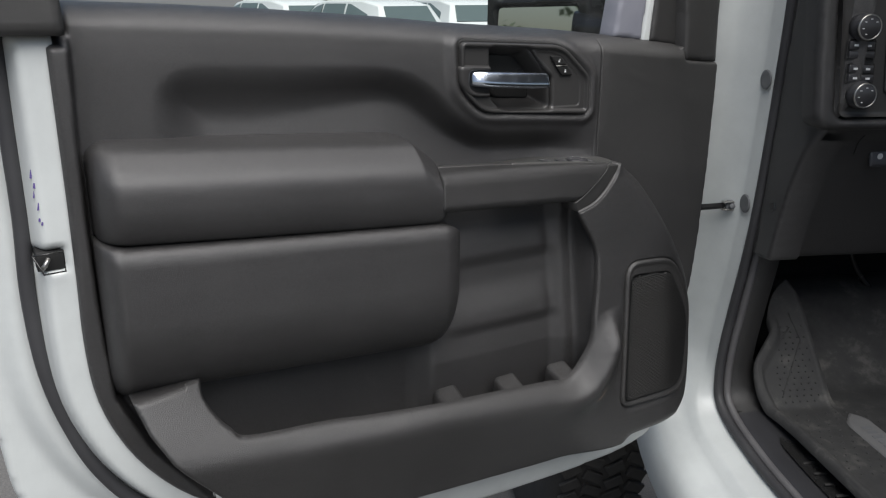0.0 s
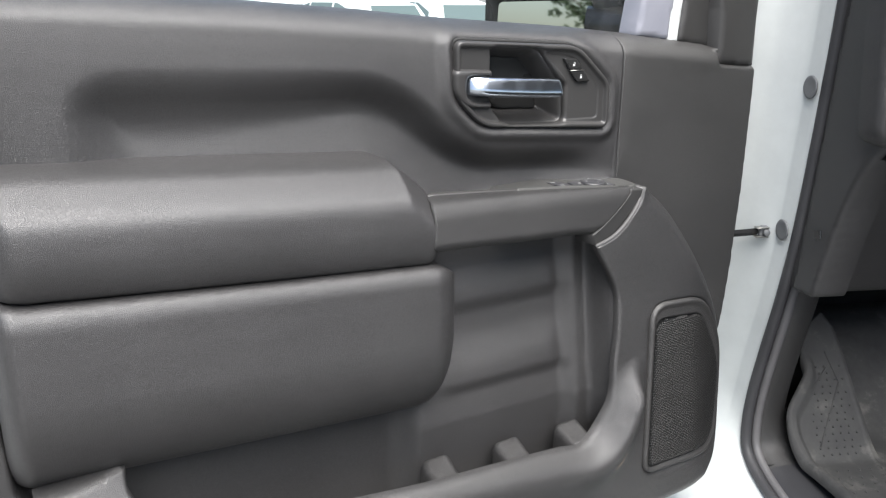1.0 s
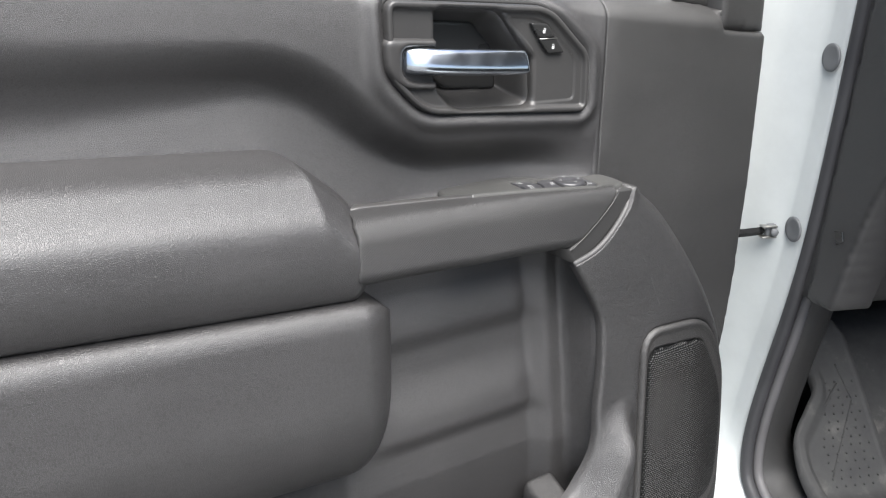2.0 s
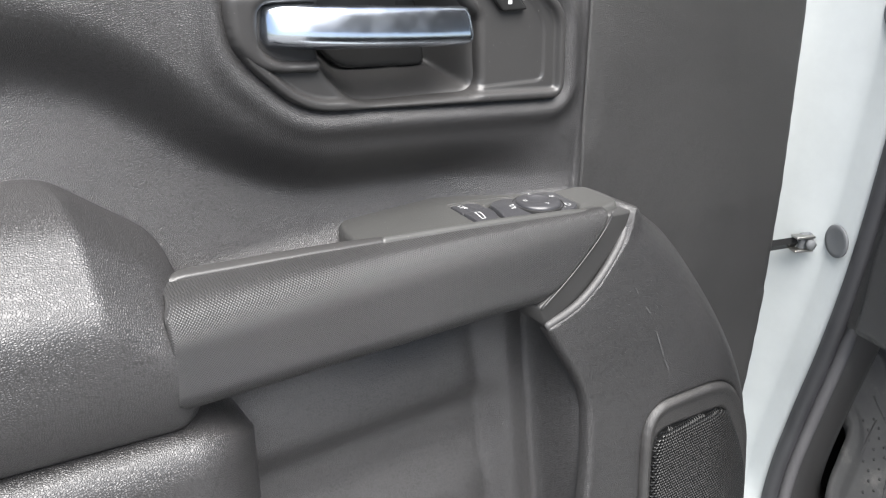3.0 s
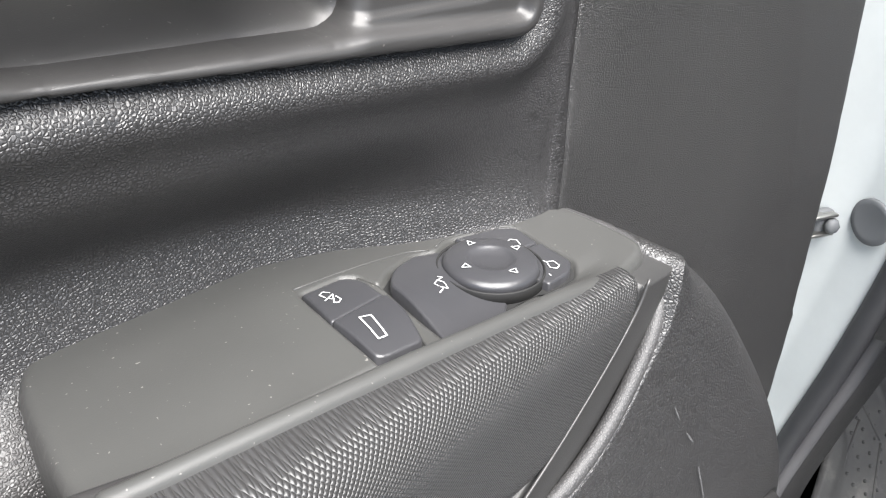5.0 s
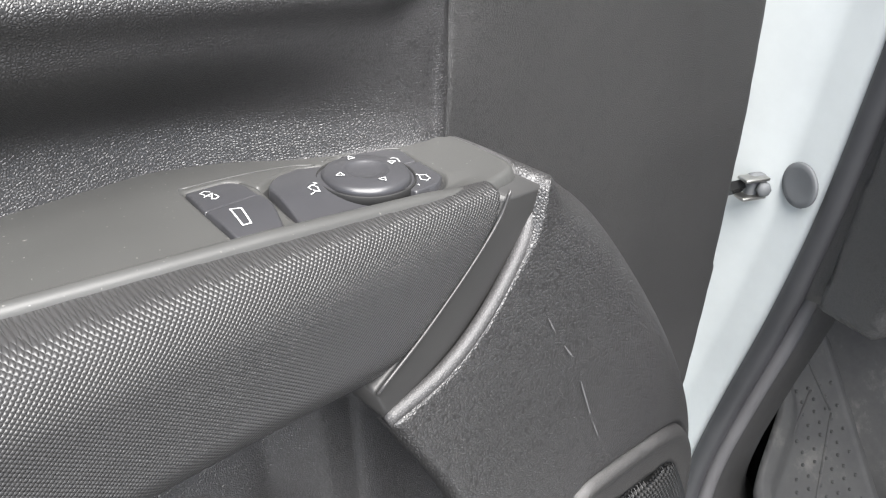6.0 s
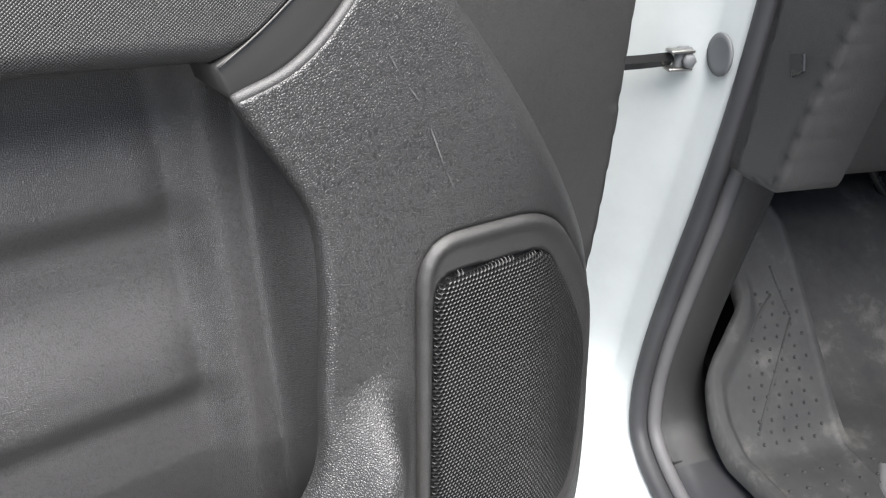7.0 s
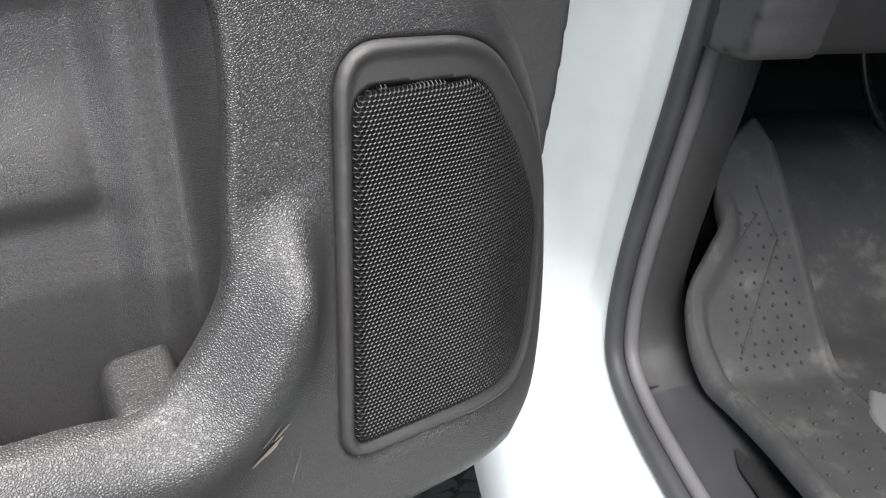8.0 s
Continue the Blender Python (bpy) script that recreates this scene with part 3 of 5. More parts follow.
def grille_mesh():
    p = 0.0029
    cols = int(0.18 / p)
    rows_ = int(0.26 / (p * math.sqrt(3) / 2))
    i, j = np.meshgrid(np.arange(cols), np.arange(rows_), indexing="ij")
    x, z = 0.915 + p * (i + 0.5 * (j % 2)).ravel(), 0.81 + p * math.sqrt(3) / 2 * j.ravel()
    s = sdf(SPK_IN, x, z)
    ok = s < -0.0009
    x, z, s = x[ok], z[ok], s[ok]
    ang = np.pi / 6 + np.pi / 3 * np.arange(6)
    R, r = p / math.sqrt(3), p * 0.43
    verts, faces = [], []

    def lay(rad, deep):
        a, b = x[:, None] + rad * np.cos(ang), z[:, None] + rad * np.sin(ang)
        ss = sdf(SPK_IN, a, b)
        y = lower_face(a, b) - 0.0056 + drop(-ss, 0.009, 0.0062) + deep
        return np.stack([a, y, b], -1)

    n = len(x)
    v = np.concatenate([lay(R, 0.0), lay(r, 0.0004), lay(r * 0.93, 0.0016)], 1).reshape(-1, 3)
    base = 18 * np.arange(n)
    for k in range(6):
        m = (k + 1) % 6
        for o in (0, 6):
            faces.append(np.stack([base + o + k, base + o + m, base + o + 6 + m, base + o + 6 + k], 1))
    return v, np.concatenate(faces).tolist()


grille = part("speaker_grille", grille_mesh(), M_GRILLE, spk, "perforated black metal grille", False)
rim_pts = SPK_IN + SPK_IN[:1]
rx, rz = np.array([p[0] for p in rim_pts]), np.array([p[1] for p in rim_pts])
# tube over the mesh's edge, black to paint the gap's shadow
part("grille_rim", tube(list(zip(rx, lower_face(rx, rz) + 0.0010, rz)), 0.0016, 8, up=(0, 1, 0)), M_DARK, spk)
part("speaker_backing", sheet(SPK_IN, lambda x, z, s: lower_face(x, z) + 0.004, 0.01), M_DARK, spk)

# pull handle: textured cover, smooth end strip and the bar behind
FACE_END = curve([(0.896, 1.2435), (0.890, 1.233), (0.874, 1.2185), (0.851, 1.202), (0.828, 1.1885)], 5)
PULL = [(0.576, 1.214), (0.577, 1.260), (0.583, 1.2665), (0.67, 1.2615), (0.77, 1.2545)] + FACE_END + [(0.78, 1.193), (0.72, 1.197), (0.66, 1.202), (0.584, 1.208)]


def pull_height(x, z, s):
    top = np.interp(x, [0.576, 0.67, 0.77, 0.896], [1.267, 1.2615, 1.2545, 1.2435])
    bot = np.interp(x, [0.576, 0.66, 0.72, 0.78, 0.828], [1.208, 1.202, 1.197, 1.193, 1.1885])
    face = 0.982 + 0.095 * (x - 0.576)
    q = 1 - np.clip((top - z) / 0.022, 0, 1)
    y = face + (1 - (1 - q ** 2.6) ** (1 / 2.6)) * (1.0205 - face) + drop(z - bot, 0.014, 0.012) + drop(x - 0.574, 0.006, 0.008)
    return y + drop(-s, 0.002, 0.0015)


pull = part("pull_handle", sheet(PULL, pull_height, 0.0012, back=0.003), M_WEAVE, door, "black pull handle with diamond-textured face")
STRIP_OUT = [(x + 0.002, z + 0.001) for x, z in curve([(0.919, 1.2405), (0.912, 1.222), (0.888, 1.197), (0.864, 1.181), (0.832, 1.172)], 6)]


def along(line, t):
    """The point at the fraction t of a line's length."""
    p = np.asarray(line)
    run = np.concatenate([[0], np.cumsum(np.hypot(*np.diff(p, axis=0).T))])
    return tuple(np.interp(t * run[-1], run, p[:, k]) for k in range(2))


def strip_rings():
    rings = []
    for k in range(49):
        (ax, az), (bx, bz) = along(FACE_END, k / 48), along(STRIP_OUT, k / 48)
        ring = []
        for q in (0.0, 0.0, 0.06, 0.2, 0.5, 0.8, 0.94, 1.0, 1.0):
            x, z = ax + (bx - ax) * q, az + (bz - az) * q
            y = 0.9828 + 0.098 * (x - 0.576) + 0.0016 * (2 * q - 1) ** 6
            ring.append((x, y, z - 0.0035 * (1 - float(smoothstep(0.0, 0.2, np.array(k / 48))))))
        ring[0], ring[-1] = (ring[0][0], ring[0][1] + 0.012, ring[0][2]), (ring[-1][0], ring[-1][1] + 0.012, ring[-1][2])
        rings.append(ring)
    rings = [[(x, y + 0.020, z) for x, y, z in rings[0]]] + rings + [[(x, y + 0.040, z) for x, y, z in rings[-1]]]
    return loft(rings, caps=False, closed=False)


part("end_strip", strip_rings(), M_STRIP, pull)

def bar_rings():
    """The bar behind the textured cover: a smooth ledge on top, rounded over at the back."""
    rings = []
    for k in range(41):
        x = 0.586 + 0.150 * k / 40
        top = float(np.interp(x, [0.576, 0.67, 0.77, 0.896], [1.2682, 1.2627, 1.2557, 1.2445]))
        back = float(np.interp(x, [0.586, 0.592, 0.60, 0.70, 0.736], [1.023, 1.029, 1.0325, 1.0315, 1.0265]))
        z0 = top - 0.004 * (1 - min(k / 3.0, 1.0)) ** 2
        rings.append([(x, 1.0200, top - 0.045), (x, 1.0208, z0 - 0.0016), (x, 1.0214, z0 - 0.0005), (x, 1.0226, z0), (x, back - 0.004, z0 + 0.0004), (x, back - 0.0016, z0 - 0.0002), (x, back - 0.0004, z0 - 0.0012), (x, back, z0 - 0.004), (x, back, top - 0.045)])
    return loft(rings)


part("handle_bar", bar_rings(), M_SMOOTH, pull)
edge_pts = [(x, 0.9812 + 0.098 * (x - 0.576), z) for x, z in FACE_END]
part("strip_edge", tube([(x + 0.0006, y + 0.0006, z) for x, y, z in edge_pts], 0.0007, 8, up=(0, 1, 0)), M_SMOOTH, pull)

bead_line = curve([(0.9150, 1.080, 1.2368), (0.9180, 1.060, 1.2372), (0.9200, 1.044, 1.2362), (0.9200, 1.032, 1.2340), (0.9175, 1.0225, 1.2295), (0.9090, 1.0150, 1.2180), (0.8866, 1.0105, 1.1965), (0.8628, 1.0088, 1.1808), (0.8345, 1.0088, 1.1718)], 8)
part("panel_bead", tube(bead_line, lambda q: 0.0056 - 0.0024 * float(smoothstep(0.30, 0.60, np.array(q))), 18, up=(0.78, 0, -0.62)), M_BEAD, door)

# switch panel on the armrest's front end
SWP = rounded([(0.713, 1.0195, 0.003), (0.7165, 1.050, 0.02), (0.722, 1.096, 0.024), (0.742, 1.117, 0.02), (0.79, 1.120), (0.86, 1.100), (0.918, 1.078), (0.920, 1.060, 0.01), (0.9185, 1.026, 0.012), (0.885, 1.0195), (0.80, 1.0195), (0.74, 1.0195)], 0.006, 5)
WELL = rounded([(0.7992, 1.0375), (0.8030, 1.0805), (0.8200, 1.0805), (0.8240, 1.0770), (0.8255, 1.0690), (0.8340, 1.0740), (0.8460, 1.0762), (0.8560, 1.0735), (0.8650, 1.0760), (0.8830, 1.0718, 0.004), (0.8905, 1.0670, 0.003), (0.8885, 1.0530), (0.8875, 1.0370, 0.003), (0.8810, 1.0320, 0.003), (0.8670, 1.0315), (0.8640, 1.0340), (0.8530, 1.0345), (0.8460, 1.0310), (0.8200, 1.0335)], 0.0015, 3)


def swp_height(x, y, s):
    top = np.interp(x, [0.70, 0.80, 0.89, 0.92], [1.262, 1.2545, 1.2452, 1.2432])
    d = y - 1.0185
    z = 1.2405 + (top - 1.2405) * smoothstep(0.0145, 0.0055, d) + 0.0027 * smoothstep(0.0135, 0.0210, d)
    z += (1.2432 - z) * smoothstep(0.862, 0.905, x)
    z -= 0.0030 * smoothstep(0.0006, -0.0016, sdf(WELL, x, y))
    return z - drop(-s, 0.004, 0.004)


swp = part("switch_panel", sheet(SWP, swp_height, 0.0009, place=flat_place, back=-0.038), M_DECK, door, "dusty satin black switch panel")
SZ = 1.2398
for pts in ([(0.8035, 1.0835), (0.8220, 1.0825), (0.8440, 1.0795), (0.8535, 1.0752)], [(0.8570, 1.0755), (0.8650, 1.0772), (0.8830, 1.0724), (0.8905, 1.0678)]):
    part("panel_line", tube([(x, y, 1.2432) for x, y in curve(pts, 5)], 0.00042, 6), M_DECK, swp)


def switch_body(name, poly, hump, parent=swp, mat=M_BUTTON, lift=0.0035):
    px = np.asarray([p[:2] for p in poly])
    y0, y1 = px[:, 1].min(), px[:, 1].max()
    ob = part(name, sheet(rounded(poly, 0.0008, 4), lambda a, b, s: SZ + lift + hump((b - y0) / (y1 - y0)) - drop(-s, 0.0007, 0.0006), 0.0005, place=flat_place, back=-0.008), mat, parent)
    return ob, (lambda a, b: SZ + lift + float(hump(np.array((b - y0) / (y1 - y0)))) + 0.0004)


def icon(name, lines, z, parent, w=0.00036):
    """A printed pictogram of thin strokes, on a switch."""
    verts, faces = [], []
    for pts in lines:
        fine = [tuple(np.array(p) + (np.array(q) - np.array(p)) * k / 3) for p, q in zip(pts, pts[1:]) for k in range(3)] + [pts[-1]]
        for (ax, ay), (bx, by) in zip(fine, fine[1:]):
            d = Vector((bx - ax, by - ay)).normalized()
            n = Vector((-d.y, d.x)) * (w / 2)
            d *= w * 0.3
            k = len(verts)
            for qx, qy in ((ax - d.x + n.x, ay - d.y + n.y), (bx + d.x + n.x, by + d.y + n.y), (bx + d.x - n.x, by + d.y - n.y), (ax - d.x - n.x, ay - d.y - n.y)):
                verts.append((qx, qy, z(qx, qy) if callable(z) else z))
            faces.append((k, k + 1, k + 2, k + 3))
    return part(name, (verts, faces), M_ICON, parent, "white printed pictogram", False)


# black sheet over the well's floor puts the gaps' shade into colour
part("switch_well", sheet(WELL, lambda x, y, s: 1.2407 + 0.0 * x, 0.002, place=flat_place), M_DARK, swp, "black sheet painted in for the shade of the switch gaps")
part("slot_floor", sheet(rounded([(0.8228, 1.0785, 0.001), (0.8256, 1.0690), (0.8222, 1.0357), (0.8165, 1.0362), (0.8214, 1.0520), (0.8226, 1.0630)], 0.0006, 3), lambda x, y, s: 1.2412 + 0.0018 * smoothstep(1.045, 1.076, y), 0.0008, place=flat_place, back=-0.002), M_DECK, swp)
w_rear, z_rear = switch_body("window_switch", [(0.8010, 1.0607), (0.8038, 1.0795), (0.8190, 1.0795, 0.003), (0.8225, 1.0750, 0.003), (0.8222, 1.0625)], lambda t: -0.0002 + 0.0012 * np.sin(np.pi * np.clip(0.3 + t * 0.65, 0, 1)))
w_front, z_front = switch_body("window_switch", [(0.8002, 1.0400, 0.003), (0.8008, 1.0600), (0.8222, 1.0618), (0.8212, 1.0520), (0.8160, 1.0375, 0.002), (0.8025, 1.0385, 0.003)], lambda t: -0.0006 + 0.0026 * np.sin(np.pi * np.clip(0.08 + t * 0.62, 0, 1)))
m_sel, z_sel = switch_body("mirror_switch", [(0.8225, 1.0357), (0.8268, 1.0650, 0.003), (0.8345, 1.0725, 0.004), (0.8460, 1.0748), (0.8580, 1.0700), (0.8620, 1.0500), (0.8535, 1.0420), (0.8515, 1.0365), (0.8460, 1.0325), (0.8360, 1.0330)], lambda t: 0.0002 + 0.0042 * smoothstep(-0.05, 0.60, t) - 0.0012 * smoothstep(0.60, 1.0, t), lift=0.0008)
b_fold, z_fold = switch_body("fold_button", [(0.8650, 1.0742), (0.8830, 1.0703, 0.003), (0.8888, 1.0660, 0.002), (0.8868, 1.0540), (0.8750, 1.0550)], lambda t: 0.0004 + 0.0006 * t)
b_side, z_side = switch_body("side_button", [(0.8740, 1.0535), (0.8866, 1.0527), (0.8855, 1.0378, 0.002), (0.8795, 1.0335, 0.003), (0.8680, 1.0330), (0.8665, 1.0400)], lambda t: 0.0004 + 0.0006 * t)
KX, KY = 0.8610, 1.0528
# black ring stands for the shaded gap round the knob
part("knob_ring", disc((KX, KY, SZ), (0, 0, 1), [(0.0185, 0.0), (0.0185, 0.0046), (0.0183, 0.0050), (0.0180, 0.0050), (0.0177, 0.0044), (0.0176, 0.001)], 56), M_DARK, swp)
knob = part("mirror_knob", disc((KX, KY, SZ + 0.0003), (0, 0, 1), [(0.0166, 0.0), (0.0166, 0.0044), (0.0164, 0.0053), (0.0158, 0.0061), (0.0146, 0.0068), (0.0090, 0.0075), (0.0084, 0.0075), (0.0078, 0.0072), (0.0068, 0.0064), (0.0030, 0.0060), (0.0005, 0.0059)], 64), M_BUTTON, swp, "round black mirror adjuster knob")
for k in range(4):
    a = radians(90 * k - 6)
    c, s_ = math.cos(a), math.sin(a)
    tri = [(0.0128, 0.0), (0.0102, 0.0014), (0.0102, -0.0014), (0.0128, 0.0)]
    icon("arrow_mark", [[(KX + c * p - s_ * q, KY + s_ * p + c * q) for p, q in tri]], SZ + 0.0081, knob, 0.00032)

# ---------- the cab: pillar, seal, sill, kick panel, dash ----------
cabin = thing("truck_cab", cab(0.0, 0.05, 0.60), "white pickup truck cab seen through its open doorway", "truck cab")
OPEN = curve([(-0.060, 1.95), (-0.040, 1.47), (-0.033, 1.35), (-0.026, 1.25), (-0.012, 1.11), (0.008, 1.00), (0.032, 0.90), (0.051, 0.81), (0.056, 0.74), (0.042, 0.690), (-0.01, 0.662), (-0.10, 0.646), (-0.20, 0.638), (-0.45, 0.633), (-1.1, 0.63)], 6)
SEAL_V = 0.015


def offset_line(line, d):
    out = []
    for i in range(len(line)):
        a, b = Vector(line[max(i - 1, 0)]), Vector(line[min(i + 1, len(line) - 1)])
        t = (b - a).normalized()
        out.append(Vector(line[i]) + Vector((-t.y, t.x)) * d)
    return out


def ring_loft(prof_a, prof_b, lo=0, hi=None):
    """A skin that follows the doorway: profiles of (outward, inward) on the pillar and on the sill."""
    rings = []
    hi = hi or len(OPEN)
    for (ga, va), (gb, vb) in zip(prof_a, prof_b):
        la, lb = offset_line(OPEN, ga), offset_line(OPEN, gb)
        ring = []
        for i in range(lo, hi):
            w = float(smoothstep(0.78, 0.655, np.array(OPEN[i][1])))
            q = la[i] * (1 - w) + lb[i] * w
            ring.append(cab(q.x, SEAL_V + va * (1 - w) + vb * w, q.y))
        rings.append(ring)
    return loft(rings, caps=False, closed=False)


PILLAR = [(-0.008, 0.010), (0.0, 0.0), (0.004, -0.006), (0.010, -0.009), (0.030, -0.0115), (0.036, -0.0135), (0.042, -0.019), (0.072, -0.042), (0.082, -0.054), (0.092, -0.078), (0.102, -0.092), (0.20, -0.096), (0.30, -0.098)]
SILL = [(-0.008, 0.010), (0.0, 0.0), (0.005, -0.006), (0.008, -0.018), (0.012, -0.044), (0.016, -0.055), (0.030, -0.064), (0.037, -0.078), (0.041, -0.100), (0.050, -0.122), (0.066, -0.136), (0.11, -0.142), (0.19, -0.120)]
part("body_side", ring_loft(PILLAR, SILL), M_WHITE, cabin, "white painted hinge pillar and sill")
part("doorway_seal", tube([cab(p[0], SEAL_V - 0.001, p[1]) for p in offset_line(OPEN, -0.006)], 0.0095, 12, up=(UY, -UX, 0)), M_RUBBER, cabin, "rubber doorway seal")
part("seal_lip", tube([cab(p.x, SEAL_V + 0.016, p.y) for p in offset_line(OPEN, -0.010)], 0.008, 10, up=(UY, -UX, 0)), M_LIP, cabin)

split = min(i for i, p in enumerate(OPEN) if p[1] < 0.668)
TRIM_P = [(-0.010, 0.020), (-0.014, 0.028), (-0.015, 0.040), (-0.013, 0.056), (-0.004, 0.070), (0.02, 0.080), (0.07, 0.098), (0.12, 0.122), (0.20, 0.138), (0.46, 0.150)]
TRIM_S = [(-0.010, 0.020), (-0.016, 0.028), (-0.020, 0.040), (-0.022, 0.056), (-0.023, 0.075), (-0.024, 0.095), (-0.022, 0.110), (-0.018, 0.12), (-0.016, 0.13), (-0.016, 0.14)]
part("kick_panel", ring_loft(TRIM_P, TRIM_S, 0, split + 1), M_FRONT, cabin, "black plastic kick panel")
sill_plate = part("sill_plate", ring_loft(TRIM_P, TRIM_S, split, None), M_BUTTON, cabin, "black plastic door sill plate")
part("sill_joint", tube([cab(OPEN[split][0] + 0.0, SEAL_V + v, OPEN[split][1] + 0.0175 + 0.04 * (v - 0.03)) for v in (0.022, 0.04, 0.06, 0.085)], 0.0012, 6), M_DARK, sill_plate)
# tread pocket with ribs in the sill plate
part("tread_pocket", sheet(rounded([(-0.085, 0.082), (-0.11, 0.072), (-0.62, 0.072), (-0.62, 0.112), (-0.12, 0.112)], 0.008, 4), lambda a, b, s: np.interp(a, [-0.62, -0.45, -0.20, -0.10, -0.02], [0.632, 0.633, 0.638, 0.645, 0.660]) + 0.0250 + 0.0012 * smoothstep(0.004, 0.0, -s), 0.003, place=floor_place), M_GLOSSY, sill_plate)
for k in range(9):
    part("tread_rib", block((0.006, 0.024, 0.004), Matrix.Translation(cab(-0.17 - 0.035 * k, 0.095, 0.6655)) @ pose(0, 0, 0, 0, 0, 68), 0.001), M_SMOOTH, sill_plate)

# plugs and check strap on the pillar
for z, u in ((1.121, 0.007), (1.353, -0.014)):
    part("pillar_plug", disc(cab(u, SEAL_V - 0.0125, z), cab(0, -1, 0) - cab(0, 0, 0), [(0.0175, 0.0), (0.0175, 0.0016), (0.0165, 0.0026), (0.0125, 0.0020), (0.0005, 0.0018)]), M_PLUG, cabin, "round grey plastic plug")
strap = part("check_strap", loft([[Vector(p) + Vector((0, 0, 0.006)), Vector(p) + Vector((0.001, -0.003, 0)), Vector(p) + Vector((0, 0, -0.006)), Vector(p) + Vector((-0.001, 0.003, 0))] for p in ((1.17, 1.125, 1.108), (1.235, 1.103, 1.109), (1.262, 1.094, 1.110))]), M_GLOSSY, cabin, "black check strap with steel bracket", False)
part("strap_bracket", block((0.016, 0.010, 0.020), pose(1.270, 1.088, 1.111, 0, 0, -22), 0.004), M_PLUG, strap)
part("strap_bolt", disc((1.268, 1.081, 1.111), (-0.4, -0.9, 0), [(0.0060, 0.0), (0.0060, 0.004), (0.0045, 0.006), (0.0005, 0.0062)], 6), M_PLUG, strap)
for dz in (-0.0075, 0.0075):
    part("clevis_ear", block((0.022, 0.012, 0.0028), pose(1.264, 1.087, 1.111 + dz, 0, 0, -22), 0.001), M_STEEL, strap)
# door hinge low on the pillar
part("door_hinge", block((0.03, 0.05, 0.05), pose(1.185, 1.135, 0.735, 0, 0, -20), 0.006), M_WHITE, cabin)

# plain cab shell; unseen roof, rear and far walls added to darken the footwell
part("cab_floor", sheet([(-1.3, 0.10), (0.50, 0.10), (0.50, 1.75), (-1.3, 1.75)], lambda a, b, s: 0.650 + 0.26 * smoothstep(0.10, 0.45, a), 0.05, place=floor_place), M_CARPET, cabin)
part("firewall", slab([(0.06, 0.60), (1.75, 0.60), (1.75, 1.62), (0.06, 1.62)], 0.46, 0.45, lambda a, b, h: floor_place(h, a, b)), M_CARPET, cabin)
part("cab_roof", slab([(-1.3, 0.10), (0.05, 0.10), (0.05, 1.8), (-1.3, 1.8)], 2.02, 1.96, floor_place), M_LINER, cabin)
part("cab_rear_wall", slab([(0.0, 0.60), (1.8, 0.60), (1.8, 1.45), (0.0, 1.45)], -1.32, -1.28, lambda a, b, h: floor_place(h, a, b)), M_FLAT, cabin)
part("cab_far_wall", slab([(-1.3, 0.60), (0.5, 0.60), (0.5, 1.42), (-1.3, 1.42)], 1.80, 1.76, side_place), M_FLAT, cabin)

# dash: end cover, lower part and the lamp switch panel
dash = thing("dashboard", cab(-0.1, 0.4, 1.03), "black grained plastic dashboard with lamp switch panel", "dashboard")
END = rounded([(-0.030, 1.031, 0.003), (-0.035, 1.12), (-0.045, 1.25), (-0.055, 1.40), (-0.08, 1.62), (-0.22, 1.62), (-0.20, 1.32, 0.05), (-0.135, 1.22, 0.05), (-0.105, 1.12, 0.03), (-0.085, 1.036, 0.01)], 0.01, 5)
part("end_cover", sheet(END, lambda a, b, s: 0.010 + drop(a + 0.20 - 0.30 * np.clip(1.25 - b, 0, 0.3), 0.06, 0.035) + drop(-s, 0.006, 0.006), 0.005, place=side_place, back=lambda a, b: np.where(b < 1.27, 0.05, 0.004)), M_GRAIN, dash)


def dash_face(v, z):
    u = np.interp(z, [1.03, 1.06, 1.12, 1.20, 1.265, 1.285, 1.30, 1.62], [-0.046, -0.062, -0.085, -0.115, -0.145, -0.170, -0.182, -0.20])
    return u + drop(v - 0.012, 0.045, 0.06)


part("dash_body", sheet([(0.014, 1.030), (0.95, 1.030), (0.95, 1.62), (0.014, 1.62)], lambda a, b, s: dash_face(a, b), 0.008, place=lambda a, b, h: floor_place(h, a, b), back=0.35), M_GRAIN, dash)
tri = part("cover_notch", slab([(-0.066, 1.142), (-0.082, 1.146), (-0.086, 1.134), (-0.074, 1.126)], 0.012, 0.0085, side_place, 0.001), M_GLOSSY, dash, "", False)


def on_dash(a, b, h):
    return floor_place(h, a, b)


PAN = rounded([(0.0290, 1.314, 0.015), (0.0055, 1.52, 0.015), (0.20, 1.52, 0.015), (0.20, 1.314, 0.015)], 0.015, 5)
part("switch_housing", sheet(rounded([(-0.004, 1.291, 0.03), (-0.034, 1.60), (0.24, 1.60), (0.24, 1.288, 0.02)], 0.03, 6), lambda a, b, s: -0.197 + drop(-s, 0.014, 0.016), 0.004, place=on_dash, holes=[PAN], back=0.03), M_GRAIN, dash)
panel = part("lamp_switch_panel", sheet(PAN, lambda a, b, s: -0.194 + 0.0 * a - 0.004 * smoothstep(0.005, 0.0, -s), 0.004, place=on_dash), M_SMOOTH, dash, "glossy black lamp switch panel")
AX = cab(-1, 0, 0) - cab(0, 0, 0)
